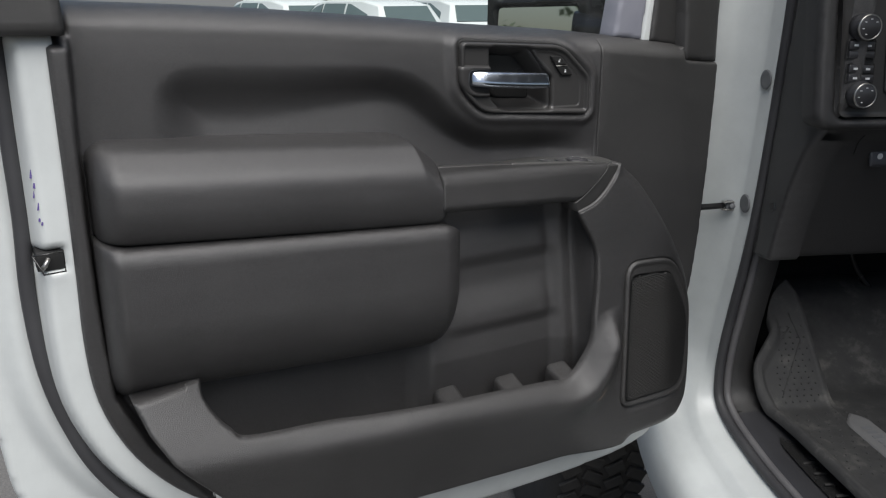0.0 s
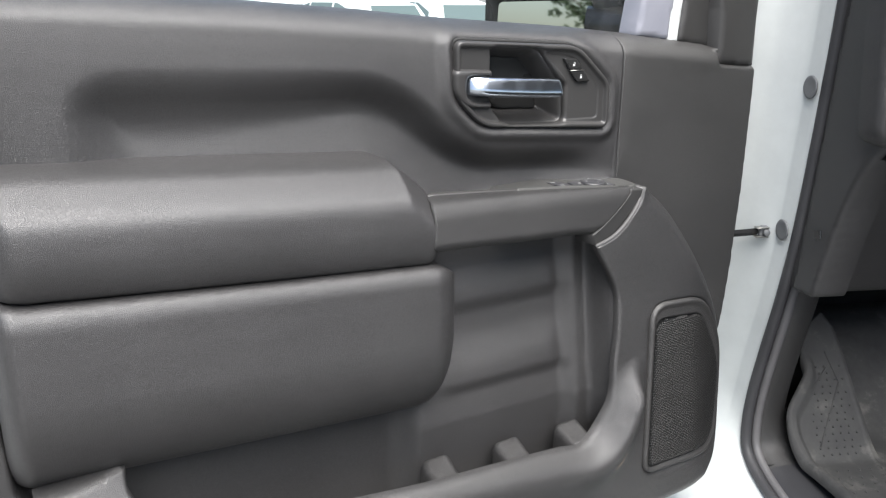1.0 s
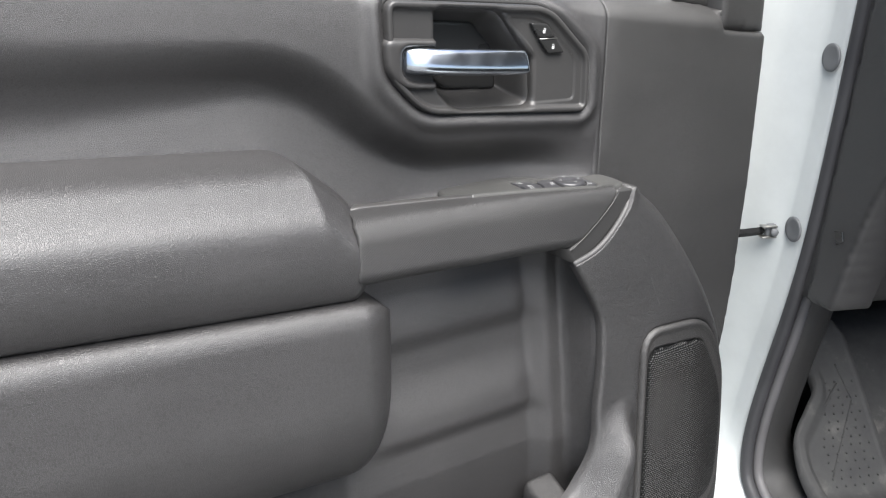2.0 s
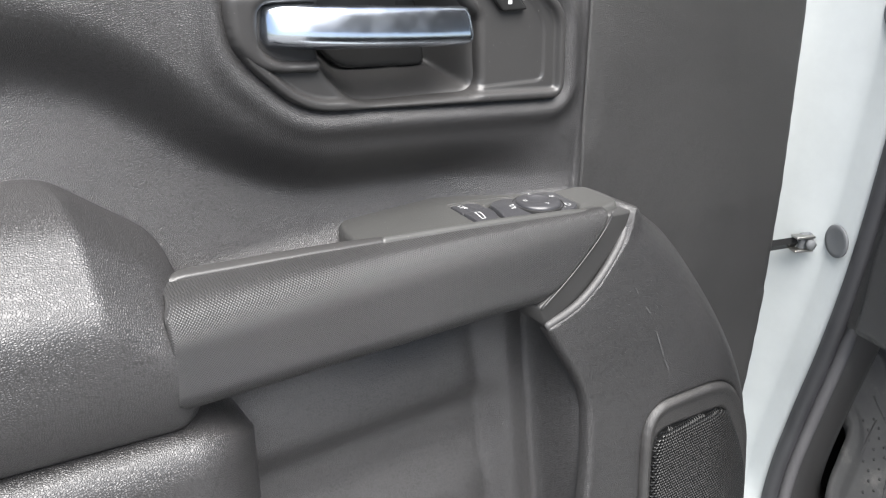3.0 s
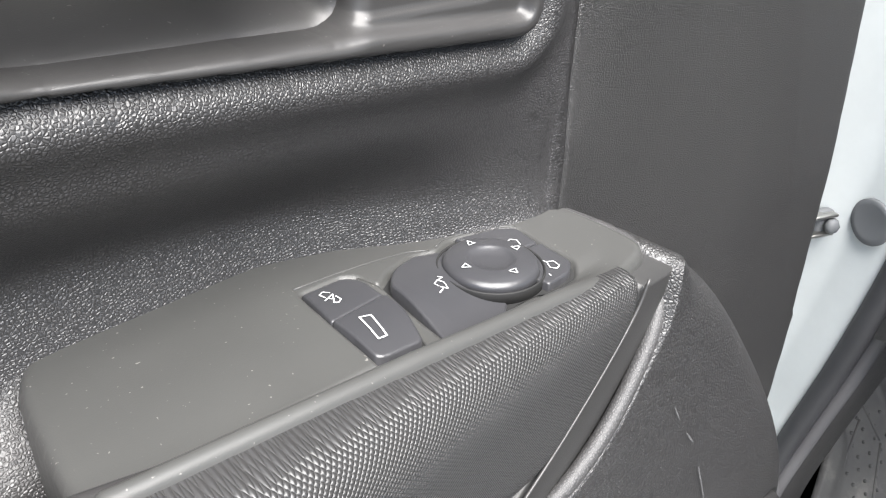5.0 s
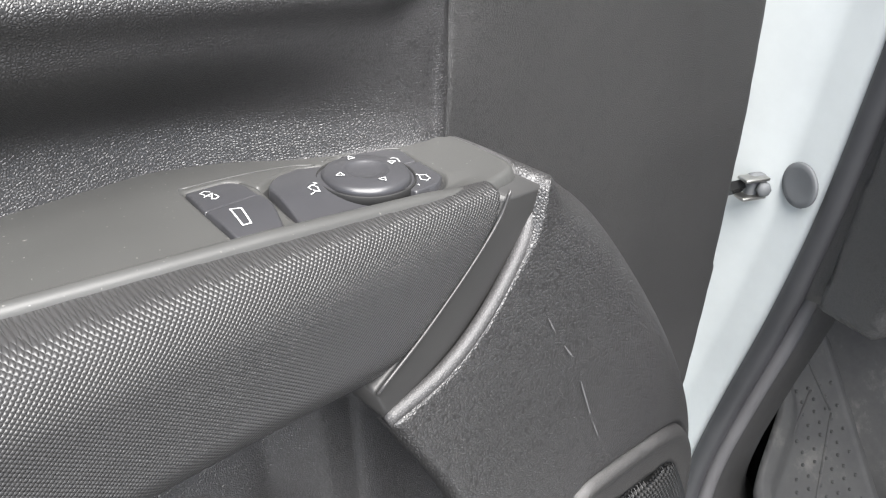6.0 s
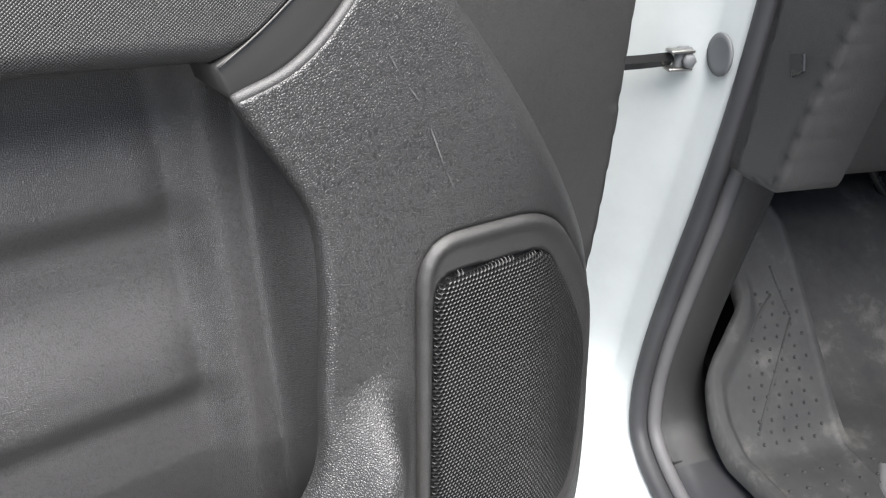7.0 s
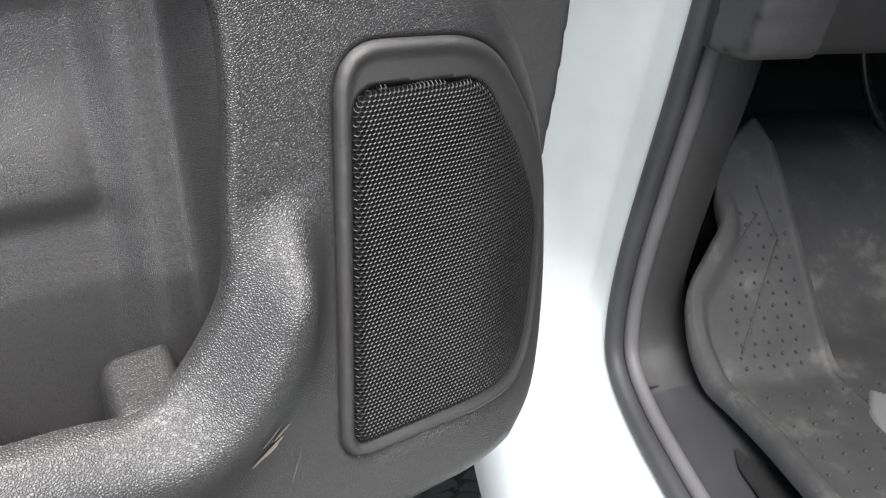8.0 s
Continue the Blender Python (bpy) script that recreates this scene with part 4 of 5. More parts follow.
for v, z in ((0.048, 1.453), (0.058, 1.350)):
    dial = part("rotary_dial", disc(cab(-0.191, v, z), AX, [(0.0215, 0.0), (0.0215, 0.012), (0.0205, 0.015), (0.0190, 0.018), (0.0185, 0.024), (0.0170, 0.0255), (0.0005, 0.0260)], 40), M_BUTTON, panel, "black rotary dial with silver ring")
    part("dial_ring", disc(cab(-0.2135, v, z), AX, [(0.0196, 0.0), (0.0196, 0.0026), (0.0180, 0.0034), (0.0172, 0.0030), (0.0170, 0.0)], 40), M_STEEL, dial)
    for k in range(5):
        a = radians(40 + 50 * k)
        part("dial_mark", block((0.0030, 0.0006, 0.0012), Matrix.Translation(cab(-0.2174, v + 0.012 * math.cos(a), z + 0.012 * math.sin(a))) @ pose(0, 0, 0, 0, 0, -22), 0), M_ICON, dial, "", False)
for v, z, w, h in ((0.0390, 1.4255, 0.0205, 0.0130), (0.0606, 1.4245, 0.0205, 0.0130), (0.0510, 1.4110, 0.0420, 0.0105), (0.0432, 1.3900, 0.0200, 0.0120), (0.0643, 1.3890, 0.0200, 0.0120), (0.0446, 1.3755, 0.0205, 0.0120), (0.0660, 1.3745, 0.0205, 0.0120)):
    key = part("push_key", block((w, 0.012, h), Matrix.Translation(cab(-0.196, v, z)) @ pose(0, 0, 0, 0, 0, -22), 0.0014), M_BUTTON, panel)
    part("key_mark", block((0.007, 0.0008, 0.0032), Matrix.Translation(cab(-0.2026, v, z)) @ pose(0, 0, 0, 0, 0, -22), 0), M_ICON, key, "", False)
for z0, z1, v0 in ((1.4040, 1.4335, 0.0510), (1.3675, 1.3975, 0.0545)):
    part("key_frame", tube([cab(-0.1985, v, z) for v, z in rounded([(v0 - 0.0235, z0), (v0 - 0.0245, z1), (v0 + 0.0215, z1), (v0 + 0.0235, z0)], 0.003, 4) + [(v0 - 0.0240, z0 + 0.003)]], 0.0011, 6, up=(UX, UY, 0)), M_GLOSSY, panel)
slot_poly = rounded([(0.092, 1.452), (0.103, 1.352), (0.185, 1.350), (0.185, 1.452)], 0.008, 5)
part("slot_rim", tube([cab(-0.197, v, z) for v, z in slot_poly + slot_poly[:1]], 0.0016, 6, up=(UX, UY, 0)), M_SMOOTH, panel)
# flat near-black slab on the panel, painted as the slot's shaded inside
part("slot_backing", slab(slot_poly, -0.1930, -0.1945, on_dash), M_DARK, panel)
part("cover_seam", tube([cab(float(dash_face(np.array(0.106), np.array(z))) - 0.0004, 0.106 + 0.1 * (1.28 - z), z) for z in (1.240, 1.250, 1.260, 1.270, 1.278)], 0.0010, 6), M_DARK, dash)
u_p = float(dash_face(np.array(0.17), np.array(1.235)))
park = part("brake_switch", block((0.034, 0.008, 0.034), Matrix.Translation(cab(u_p - 0.003, 0.156, 1.236)) @ pose(0, 0, 0, 0, 0, -22) @ pose(0, 0, 0, -18), 0.004), M_BUTTON, dash, "black parking brake switch")
part("brake_mark", disc(cab(u_p - 0.0082, 0.156, 1.237), AX, [(0.0052, 0.0), (0.0052, 0.0004), (0.0038, 0.0004), (0.0038, 0.0)], 20), M_ICON, park, "", False)

# unseen slab, added to stop light reaching the footwell from above
part("dash_top", slab([(-0.24, 0.0), (0.52, 0.0), (0.52, 1.8), (-0.24, 1.8)], 1.60, 1.63, floor_place), M_GRAIN, dash)

# brake pedal
pedal = thing("brake_pedal", cab(0.20, 0.46, 0.81), "black ribbed brake pedal on a curved steel arm", "pedal")
part("pedal_arm", tube([cab(p, q, r) for p, q, r in curve([(0.30, 0.40, 1.10), (0.27, 0.41, 0.96), (0.255, 0.43, 0.89), (0.24, 0.465, 0.84)], 5)], 0.007, 8), M_GLOSSY, pedal)
pad_m = Matrix.Translation(cab(0.225, 0.49, 0.805)) @ pose(0, 0, 0, 0, 0, -22) @ pose(0, 0, 0, 25)
pedal_pad = part("pedal_pad", block((0.085, 0.016, 0.060), pad_m, 0.006), M_RUBBER, pedal, "ribbed rubber pedal pad")
for k in range(5):
    part("pad_rib", block((0.072, 0.004, 0.005), pad_m @ pose(0, -0.009, -0.022 + 0.011 * k), 0.0015), M_RUBBER, pedal_pad)

# rubber floor mat with foot rest
floor_mat = thing("floor_mat", cab(-0.2, 0.35, 0.69), "dusty black rubber floor mat with raised rim and studs", "floor mat")
MAT_EDGE = curve([(0.150, 0.196), (0.128, 0.156), (0.100, 0.132), (0.074, 0.127), (0.056, 0.107), (0.036, 0.082), (0.022, 0.073), (-0.006, 0.071), (-0.043, 0.083), (-0.10, 0.089), (-0.16, 0.090), (-0.30, 0.089), (-0.75, 0.089)], 7)
MATP = MAT_EDGE + [(-0.75, 0.70), (0.30, 0.70), (0.30, 0.225), (0.150, 0.225)]


def rest_right(a):
    return np.interp(a, [-0.05, 0.10, 0.128, 0.142, 0.15], [0.225, 0.214, 0.209, 0.197, 0.196])


def mat_plane(a):
    """Height of the mat: flat, then a foot rest climbing at some fifty degrees."""
    return 0.700 + 1.2 * np.log1p(np.exp((np.minimum(a, 0.145) + 0.030) / 0.004)) * 0.004


def mat_height(a, b, s):
    rest = smoothstep(0.014, 0.0, b - rest_right(a)) * smoothstep(0.156, 0.148, a)
    z = 0.700 + (mat_plane(a) - 0.700) * rest + 0.16 * smoothstep(0.02, 0.28, a) * (1 - rest)
    edge = line_dist(MAT_EDGE[10:], a, b)
    z += 0.010 * smoothstep(0.024, 0.014, edge) * smoothstep(0.100, 0.070, a) - 0.007 * smoothstep(0.006, 0.0, edge) * smoothstep(0.12, 0.08, a)
    z += 0.002 * smoothstep(0.004, 0.0, np.abs(b - rest_right(a) + 0.006)) * rest
    return z


mat_sheet = part("mat_sheet", sheet(MATP, mat_height, 0.0022, place=floor_place, back=-0.012), M_MAT, floor_mat)
stud_me = bpy.data.meshes.new("stud")
sv, sf = disc((0, 0, 0), (0, 0, 1), [(0.0021, -0.001), (0.0020, 0.0008), (0.0014, 0.0018), (0.0005, 0.0021)], 8)
stud_me.from_pydata([tuple(v) for v in sv], [], sf)
stud_me.materials.append(M_MAT)
stud_me.polygons.foreach_set("use_smooth", [True] * len(stud_me.polygons))
tilt = Matrix.Rotation(radians(68), 4, "Z") @ Matrix.Rotation(-math.atan(1.2), 4, "Y")
for i in range(14):
    for j in range(6):
        a, b = -0.022 + 0.0078 * i, 0.126 + 0.0155 * j - 0.0035 * (i % 2)
        if b < 0.203 and b > float(np.interp(a, [-0.03, 0.014, 0.036, 0.053, 0.072, 0.09], [0.124, 0.117, 0.128, 0.140, 0.150, 0.158])):
            ob = new("stud", stud_me)
            ob.parent = mat_sheet
            ob.matrix_basis = Matrix.Translation(cab(a, b, float(mat_plane(np.array(a))))) @ tilt
for i in range(11):
    for j in range(8):
        ob = new("stud", stud_me)
        ob.parent = mat_sheet
        ob.matrix_basis = Matrix.Translation(cab(-0.058 - 0.021 * i, 0.130 + 0.021 * j - 0.0105 * (i % 2), 0.700))
for line in ([(0.078, 0.172), (0.044, 0.122)], [(0.060, 0.190), (-0.012, 0.124)], [(0.098, 0.178), (0.062, 0.190)]):
    (a0, b0), (a1, b1) = line
    part("mat_rib", tube([cab(a0 + (a1 - a0) * k / 8, b0 + (b1 - b0) * k / 8, float(mat_plane(np.array(a0 + (a1 - a0) * k / 8)))) for k in range(9)], 0.0016, 8), M_MAT, mat_sheet)
M_PLATE = smooth_plastic("grey_plate_plastic", (0.14, 0.14, 0.14), (0.18, 0.18, 0.18), (0.5, 0.6))
plate = part("mat_plate", sheet(rounded([(-0.062, 0.238, 0.004), (-0.085, 0.262, 0.02), (-0.33, 0.262), (-0.33, 0.205), (-0.098, 0.207, 0.02)], 0.006, 4), lambda a, b, s: 0.703 + 0.0 * a - drop(-s, 0.004, 0.004), 0.003, place=floor_place, back=-0.012), M_PLATE, floor_mat, "light grey lettered plate")
for k in range(7):
    part("plate_mark", block((0.010, 0.020, 0.0010), Matrix.Translation(cab(-0.125 - 0.017 * k, 0.236, 0.7032)) @ pose(0, 0, 0, 0, 0, 68), 0), M_PLUG, plate, "", False)

# front wheel behind the open door
wheel = thing("front_wheel", cab(0.84, -0.08, -0.10), "black front tyre with brown dirt in its tread", "wheel")
AXW = cab(0, -1, 0) - cab(0, 0, 0)
WC = cab(0.84, 0.06, 0.32)
tyre = part("tyre", disc(WC, AXW, [(0.24, 0.01), (0.36, 0.0), (0.405, 0.02), (0.418, 0.05), (0.420, 0.14), (0.418, 0.23), (0.405, 0.26), (0.36, 0.28), (0.24, 0.27)], 72), M_TYRE, wheel)
part("rim", disc(WC, AXW, [(0.24, 0.03), (0.245, 0.27), (0.20, 0.24), (0.06, 0.25), (0.05, 0.03)], 40), M_STEEL, wheel)
qw = Vector(AXW).to_track_quat("Z", "Y").to_matrix().to_4x4()
blk = block((0.052, 0.030, 0.012), Matrix.Identity(4), 0.002, 1)
blk_me = bpy.data.meshes.new("tread_block")
blk.to_mesh(blk_me)
blk.free()
blk_me.materials.append(M_TYRE)
for k in range(58):
    for j in range(4):
        ob = new("tread_block", blk_me)
        ob.parent = tyre
        ob.matrix_basis = Matrix.Translation(WC) @ qw @ Matrix.Rotation(2 * math.pi * (k + 0.5 * (j % 2)) / 58, 4, "Z") @ pose(0.424, 0, 0.05 + 0.06 * j, 0, 90, 0) @ pose(0, 0, 0, 0, 0, 25 if j % 2 else -25)

# ---------- outdoors ----------
tagged(part("ground", sheet([(-150, -150), (250, -150), (250, 350), (-150, 350)], lambda a, b, s: -0.10 - 0.012 * np.clip(b - 3.0, 0, 40), 4.0, place=flat_place), M_ASPHALT, None), "grey asphalt car park surface", "ground", kind="structure")

# inner handle bezel, cup, chrome handle and lock buttons
SURR = rounded([(0.650, 1.402, 0.010), (0.706, 1.3985, 0.004), (0.706, 1.352, 0.004), (0.668, 1.355, 0.012), (0.652, 1.372, 0.01)], 0.01, 6)
SURR_HOLE = rounded([(0.668, 1.392, 0.008), (0.712, 1.390, 0.002), (0.712, 1.360, 0.002), (0.680, 1.361, 0.006), (0.668, 1.369, 0.006)], 0.006, 5)
FIELD = rounded([(0.786, 1.416, 0.01), (0.836, 1.412, 0.02), (0.879, 1.372, 0.012), (0.880, 1.329, 0.008), (0.822, 1.330, 0.004), (0.826, 1.380, 0.01)], 0.008, 5)

SURR, SURR_HOLE, FIELD = moved(SURR, -0.005), moved(SURR_HOLE, -0.003), moved(FIELD, -0.008)


def bezel_height(x, z, s):
    d = -sdf(BEZ, x, z)
    y = 1.0655 + drop(d, 0.003, 0.006) - 0.0050 * smoothstep(0.0085, 0.0050, d)
    y += drop(np.maximum(sdf(CUP, x, z), 0), 0.006, 0.006)
    y += 0.0014 * smoothstep(0.0005, -0.0015, sdf(FIELD, x, z))
    return y


gap = BEZ + BEZ[:1]
part("bezel_gap", tube([(0.770 + (x - 0.770) * 1.008, 1.0705, 1.372 + (z - 1.372) * 1.015) for x, z in gap], 0.0022, 8, up=(0, 1, 0)), M_DARK, door)
bezel = part("handle_bezel", sheet(BEZ, bezel_height, 0.0010, holes=[CUP], back=0.03), M_SMOOTH, door, "satin black door handle bezel")
part("handle_cup", sheet(rounded([(x + (0.765 - x) * -0.05, z + (1.375 - z) * -0.05) for x, z in CUP[::3]], 0.004, 2), lambda x, z, s: 1.112 + 0.0 * x - 0.038 * smoothstep(0.020, 0.0, -s) , 0.002), M_SMOOTH, bezel)
FLAP = rounded([(0.716, 1.412, 0.004), (0.772, 1.409, 0.006), (0.797, 1.383, 0.006), (0.803, 1.341, 0.006), (0.738, 1.345, 0.010), (0.716, 1.366, 0.01)], 0.006, 5)
part("cup_plate", sheet(moved(FLAP, -0.004), lambda x, z, s: 1.1035 + drop(-s, 0.002, 0.002), 0.002, back=0.01), M_GLOSSY, bezel)
part("handle_surround", sheet(SURR, lambda x, z, s: 1.0585 + drop(-s, 0.007, 0.008), 0.0015, holes=[SURR_HOLE], back=0.02), M_SMOOTH, bezel)


def bar_ring(x, zc, yc, hz, hy, n=40, p=3.6):
    ring = []
    for k in range(n):
        a = 2 * math.pi * k / n
        c, s_ = math.cos(a), math.sin(a)
        dy, dz = -hy * math.copysign(abs(c) ** (2 / p), c), hz * math.copysign(abs(s_) ** (2 / p), s_)
        ring.append((x, yc + dy * 0.94 + dz * 0.36, zc - dy * 0.34 + dz * 0.94))
    return ring


def chrome_bar():
    rings = []
    for x, hz, hy, dy in ((0.6655, 0.004, 0.002, 0.010), (0.6662, 0.009, 0.006, 0.008), (0.669, 0.0112, 0.009, 0.005), (0.676, 0.0118, 0.0100, 0.002), (0.684, 0.0120, 0.0100, 0.0), (0.692, 0.0122, 0.0095, -0.002),
                      (0.72, 0.0122, 0.0085, -0.004), (0.75, 0.0122, 0.0080, -0.005), (0.78, 0.0121, 0.0078, -0.005), (0.800, 0.0120, 0.0076, -0.004), (0.8035, 0.0112, 0.007, -0.004), (0.8050, 0.009, 0.005, -0.004)):
        zc = 1.3795 - 0.060 * (x - 0.665)
        rings.append(bar_ring(0.6655 + (x - 0.6655) * 0.975, zc + 0.0008, 1.0635 + dy, hz * 0.97, hy))
    return loft(rings)


part("release_handle", chrome_bar(), M_CHROME, bezel, "chrome release handle under clear film")

LOCKS = (("unlock", [(0.8085, 1.4085), (0.8290, 1.4072), (0.8405, 1.3937), (0.8190, 1.3940)]), ("lock", [(0.8200, 1.3922), (0.8415, 1.3918), (0.8530, 1.3783), (0.8325, 1.3783)]))
for nm, poly in LOCKS:
    btn = part("lock_button", sheet(rounded(poly, 0.0022, 4), lambda x, z, s: 1.0622 + drop(-s, 0.0012, 0.0012), 0.0007, back=0.006), M_GLOSSY, bezel, "black lock button")
    cx, cz = sum(p[0] for p in poly) / 4, sum(p[1] for p in poly) / 4
    body_pts = [(cx - 0.0015, cz - 0.0024), (cx + 0.0015, cz - 0.0024), (cx + 0.0015, cz + 0.0003), (cx - 0.0015, cz + 0.0003)]
    k = 0.0009 if nm == "unlock" else 0.0
    shackle = [(cx - 0.0010 + k, cz + 0.0003), (cx - 0.0010 + k, cz + 0.0021), (cx + 0.0010 + k, cz + 0.0021), (cx + 0.0010 + k, cz + 0.0003)]
    verts = [(x, 1.0616, z) for x, z in body_pts]
    faces = [(0, 1, 2, 3)]
    for (ax, az), (bx, bz) in zip(shackle, shackle[1:]):
        d = Vector((bx - ax, bz - az)).normalized() * 0.00028
        n_ = Vector((-d.y, d.x))
        q = len(verts)
        for sx, sz in ((ax - d.x + n_.x, az - d.y + n_.y), (bx + d.x + n_.x, bz + d.y + n_.y), (bx + d.x - n_.x, bz + d.y - n_.y), (ax - d.x - n_.x, az - d.y - n_.y)):
            verts.append((sx, 1.0616, sz))
        faces.append((q, q + 1, q + 2, q + 3))
    part("padlock_mark", (verts, faces), M_ICON, btn, "white printed padlock", False)
part("lock_trim", tube([(0.8192, 1.0618, 1.3931), (0.8412, 1.0618, 1.3927)], 0.0006, 6), M_STEEL, bezel)

# door mirror outside the glass
mh = Vector((0.509, -0.861, 0)).normalized()
mn = Vector((-mh.y, mh.x, 0)) * -1.0
MC = Vector((0.964, 1.435, 0.0))


def mirror_place(a, b, h):
    return np.stack([MC.x + mh.x * a + mn.x * h, MC.y + mh.y * a + mn.y * h, b], 1)


UP_GLASS = rounded([(-0.100, 1.486), (-0.100, 1.76), (0.098, 1.76), (0.098, 1.492)], 0.015, 4)
LOW_GLASS = rounded([(-0.100, 1.36), (-0.100, 1.468), (0.098, 1.474), (0.098, 1.36)], 0.010, 4)
mirror = part("door_mirror", sheet(rounded([(-0.128, 1.33), (-0.128, 1.79), (0.132, 1.79), (0.132, 1.33)], 0.03, 5), lambda a, b, s: -0.006 + drop(-s, 0.01, 0.01) * -1 + 0 * a, 0.006, place=mirror_place, holes=[UP_GLASS, LOW_GLASS], back=-0.10), M_GLOSSY, door, "black towing mirror housing")
for poly in (UP_GLASS, LOW_GLASS):
    lean = 0.0 if poly is UP_GLASS else 0.045
    part("mirror_glass", slab(poly, -0.02, -0.012, lambda a, b, h: mirror_place(a, b, h - lean * (b - 1.41))), M_MIRROR, mirror, "mirror glass", False)
part("mirror_arm", tube([(1.02, 1.36, 1.435), (1.10, 1.30, 1.435), (1.17, 1.20, 1.43)], 0.03, 12), M_GLOSSY, mirror)

# small wear marks on the door
M_SCUFF = mat_base("light_scuff", (0.34, 0.28, 0.22), 0.8)[0]
M_SCRATCH = mat_base("pale_scratch", (0.09, 0.09, 0.09), 0.7)[0]


def mark(points, width, mat):
    verts, faces = [], []
    run = Vector((points[-1][0] - points[0][0], points[-1][1] - points[0][1])).normalized()
    for i, (x, z) in enumerate(points):
        w = width * (0.35 + 0.65 * math.sin(math.pi * (i + 0.5) / len(points))) * (0.7 + 0.6 * random.random())
        for sgn in (-1, 1):
            px, pz = np.array([x + sgn * w * 0.8 * run.y]), np.array([z - sgn * w * 0.8 * run.x])
            verts.append((px[0], float(lower_height(px, pz, np.array([-0.05]))[0]) - 0.0013, pz[0]))
        if i:
            faces.append((2 * i - 2, 2 * i - 1, 2 * i + 1, 2 * i))
    part("wear_mark", (verts, faces), mat, door, "pale scuff", False)


for (xa, za), (xb, zb), w, mt in (((0.8590, 0.8760), (0.8710, 0.8830), 0.0016, M_SCUFF), ((0.8540, 0.8610), (0.8750, 0.8700), 0.0022, M_SCUFF), ((0.8610, 0.8630), (0.8720, 0.8670), 0.0018, M_SCUFF), ((0.868, 0.872), (0.880, 0.877), 0.0012, M_SCUFF),
                                  ((0.880, 0.833), (0.888, 0.852), 0.0005, M_SCRATCH), ((0.917, 1.183), (0.922, 1.174), 0.0004, M_SCRATCH), ((0.928, 1.165), (0.934, 1.157), 0.0005, M_SCRATCH), ((0.9405, 1.141), (0.948, 1.120), 0.0006, M_SCRATCH), ((0.950, 1.115), (0.955, 1.104), 0.0004, M_SCRATCH)):
    mark([(xa + (xb - xa) * k / 6, za + (zb - za) * k / 6) for k in range(7)], w, mt)

M_INK = mat_base("violet_ink", (0.10, 0.07, 0.24), 0.6)[0]
for x0, z0, w, h in ((0.0800, 1.305, 0.0022, 0.010), (0.0815, 1.292, 0.0026, 0.006), (0.0800, 1.281, 0.0016, 0.008), (0.0825, 1.268, 0.0018, 0.009), (0.0818, 1.252, 0.0024, 0.004), (0.0838, 1.248, 0.0020, 0.004)):
    y0 = float(shell_height(np.array([x0]), np.array([z0]), np.array([-0.05]))[0])
    part("ink_mark", block((w, 0.0008, h), pose(x0, y0 - 0.0002, z0, 0, 12, 0), 0), M_INK, door, "violet marker ink", False)

# pictograms on the switches
icon("window_mark", [[(0.8073, 1.0558), (0.8106, 1.0546), (0.8082, 1.0446), (0.8053, 1.0448), (0.8073, 1.0558)]], z_front, w_front, 0.0005)
icon("rear_window_mark", [[(0.8100, 1.0735), (0.8087, 1.0755), (0.8068, 1.0744), (0.8072, 1.0719)], [(0.8061, 1.0705), (0.8101, 1.0722), (0.8074, 1.0677)], [(0.8073, 1.0712), (0.8087, 1.0696)], [(0.8101, 1.0706), (0.8102, 1.0681), (0.8085, 1.0671), (0.8074, 1.0681)]], z_rear, w_rear, 0.0004)
icon("mirror_mark", [[(0.8376, 1.0539), (0.8373, 1.0555), (0.8395, 1.0566), (0.8404, 1.0543), (0.8393, 1.0514), (0.8378, 1.0533)], [(0.8410, 1.0579), (0.8419, 1.0567), (0.8401, 1.0565)], [(0.8382, 1.0523), (0.8355, 1.0512)]], z_sel, m_sel)
icon("fold_mark", [[(0.8786, 1.0608), (0.8802, 1.0610), (0.8814, 1.0592), (0.8801, 1.0564), (0.8781, 1.0558), (0.8770, 1.0576), (0.8786, 1.0608)], [(0.8781, 1.0558), (0.8790, 1.0553)]], z_fold, b_fold)
icon("side_mark", [[(0.8775, 1.0423), (0.8798, 1.0412), (0.8792, 1.0380), (0.8770, 1.0373), (0.8757, 1.0393), (0.8775, 1.0423)], [(0.8775, 1.0423), (0.8769, 1.0438), (0.8760, 1.0426)], [(0.8721, 1.0367), (0.8720, 1.0358)]], z_side, b_side)

# the deck of the switch panel rises gently towards its middle and carries the switches with it
for ob in (swp, *swp.children_recursive):
    co = np.empty(3 * len(ob.data.vertices))
    ob.data.vertices.foreach_get("co", co)
    co = co.reshape(-1, 3)
    rise = np.interp(co[:, 0], [0.71, 0.74, 0.80, 0.83, 0.85, 0.89], [0.001, 0.0030, 0.0045, 0.0032, 0.0012, 0.0002]) * smoothstep(1.024, 1.032, co[:, 1])
    co += rise[:, None] * np.array([-0.85, -1.10, 1.0])
    ob.data.vertices.foreach_set("co", co.ravel())
    ob.data.update()

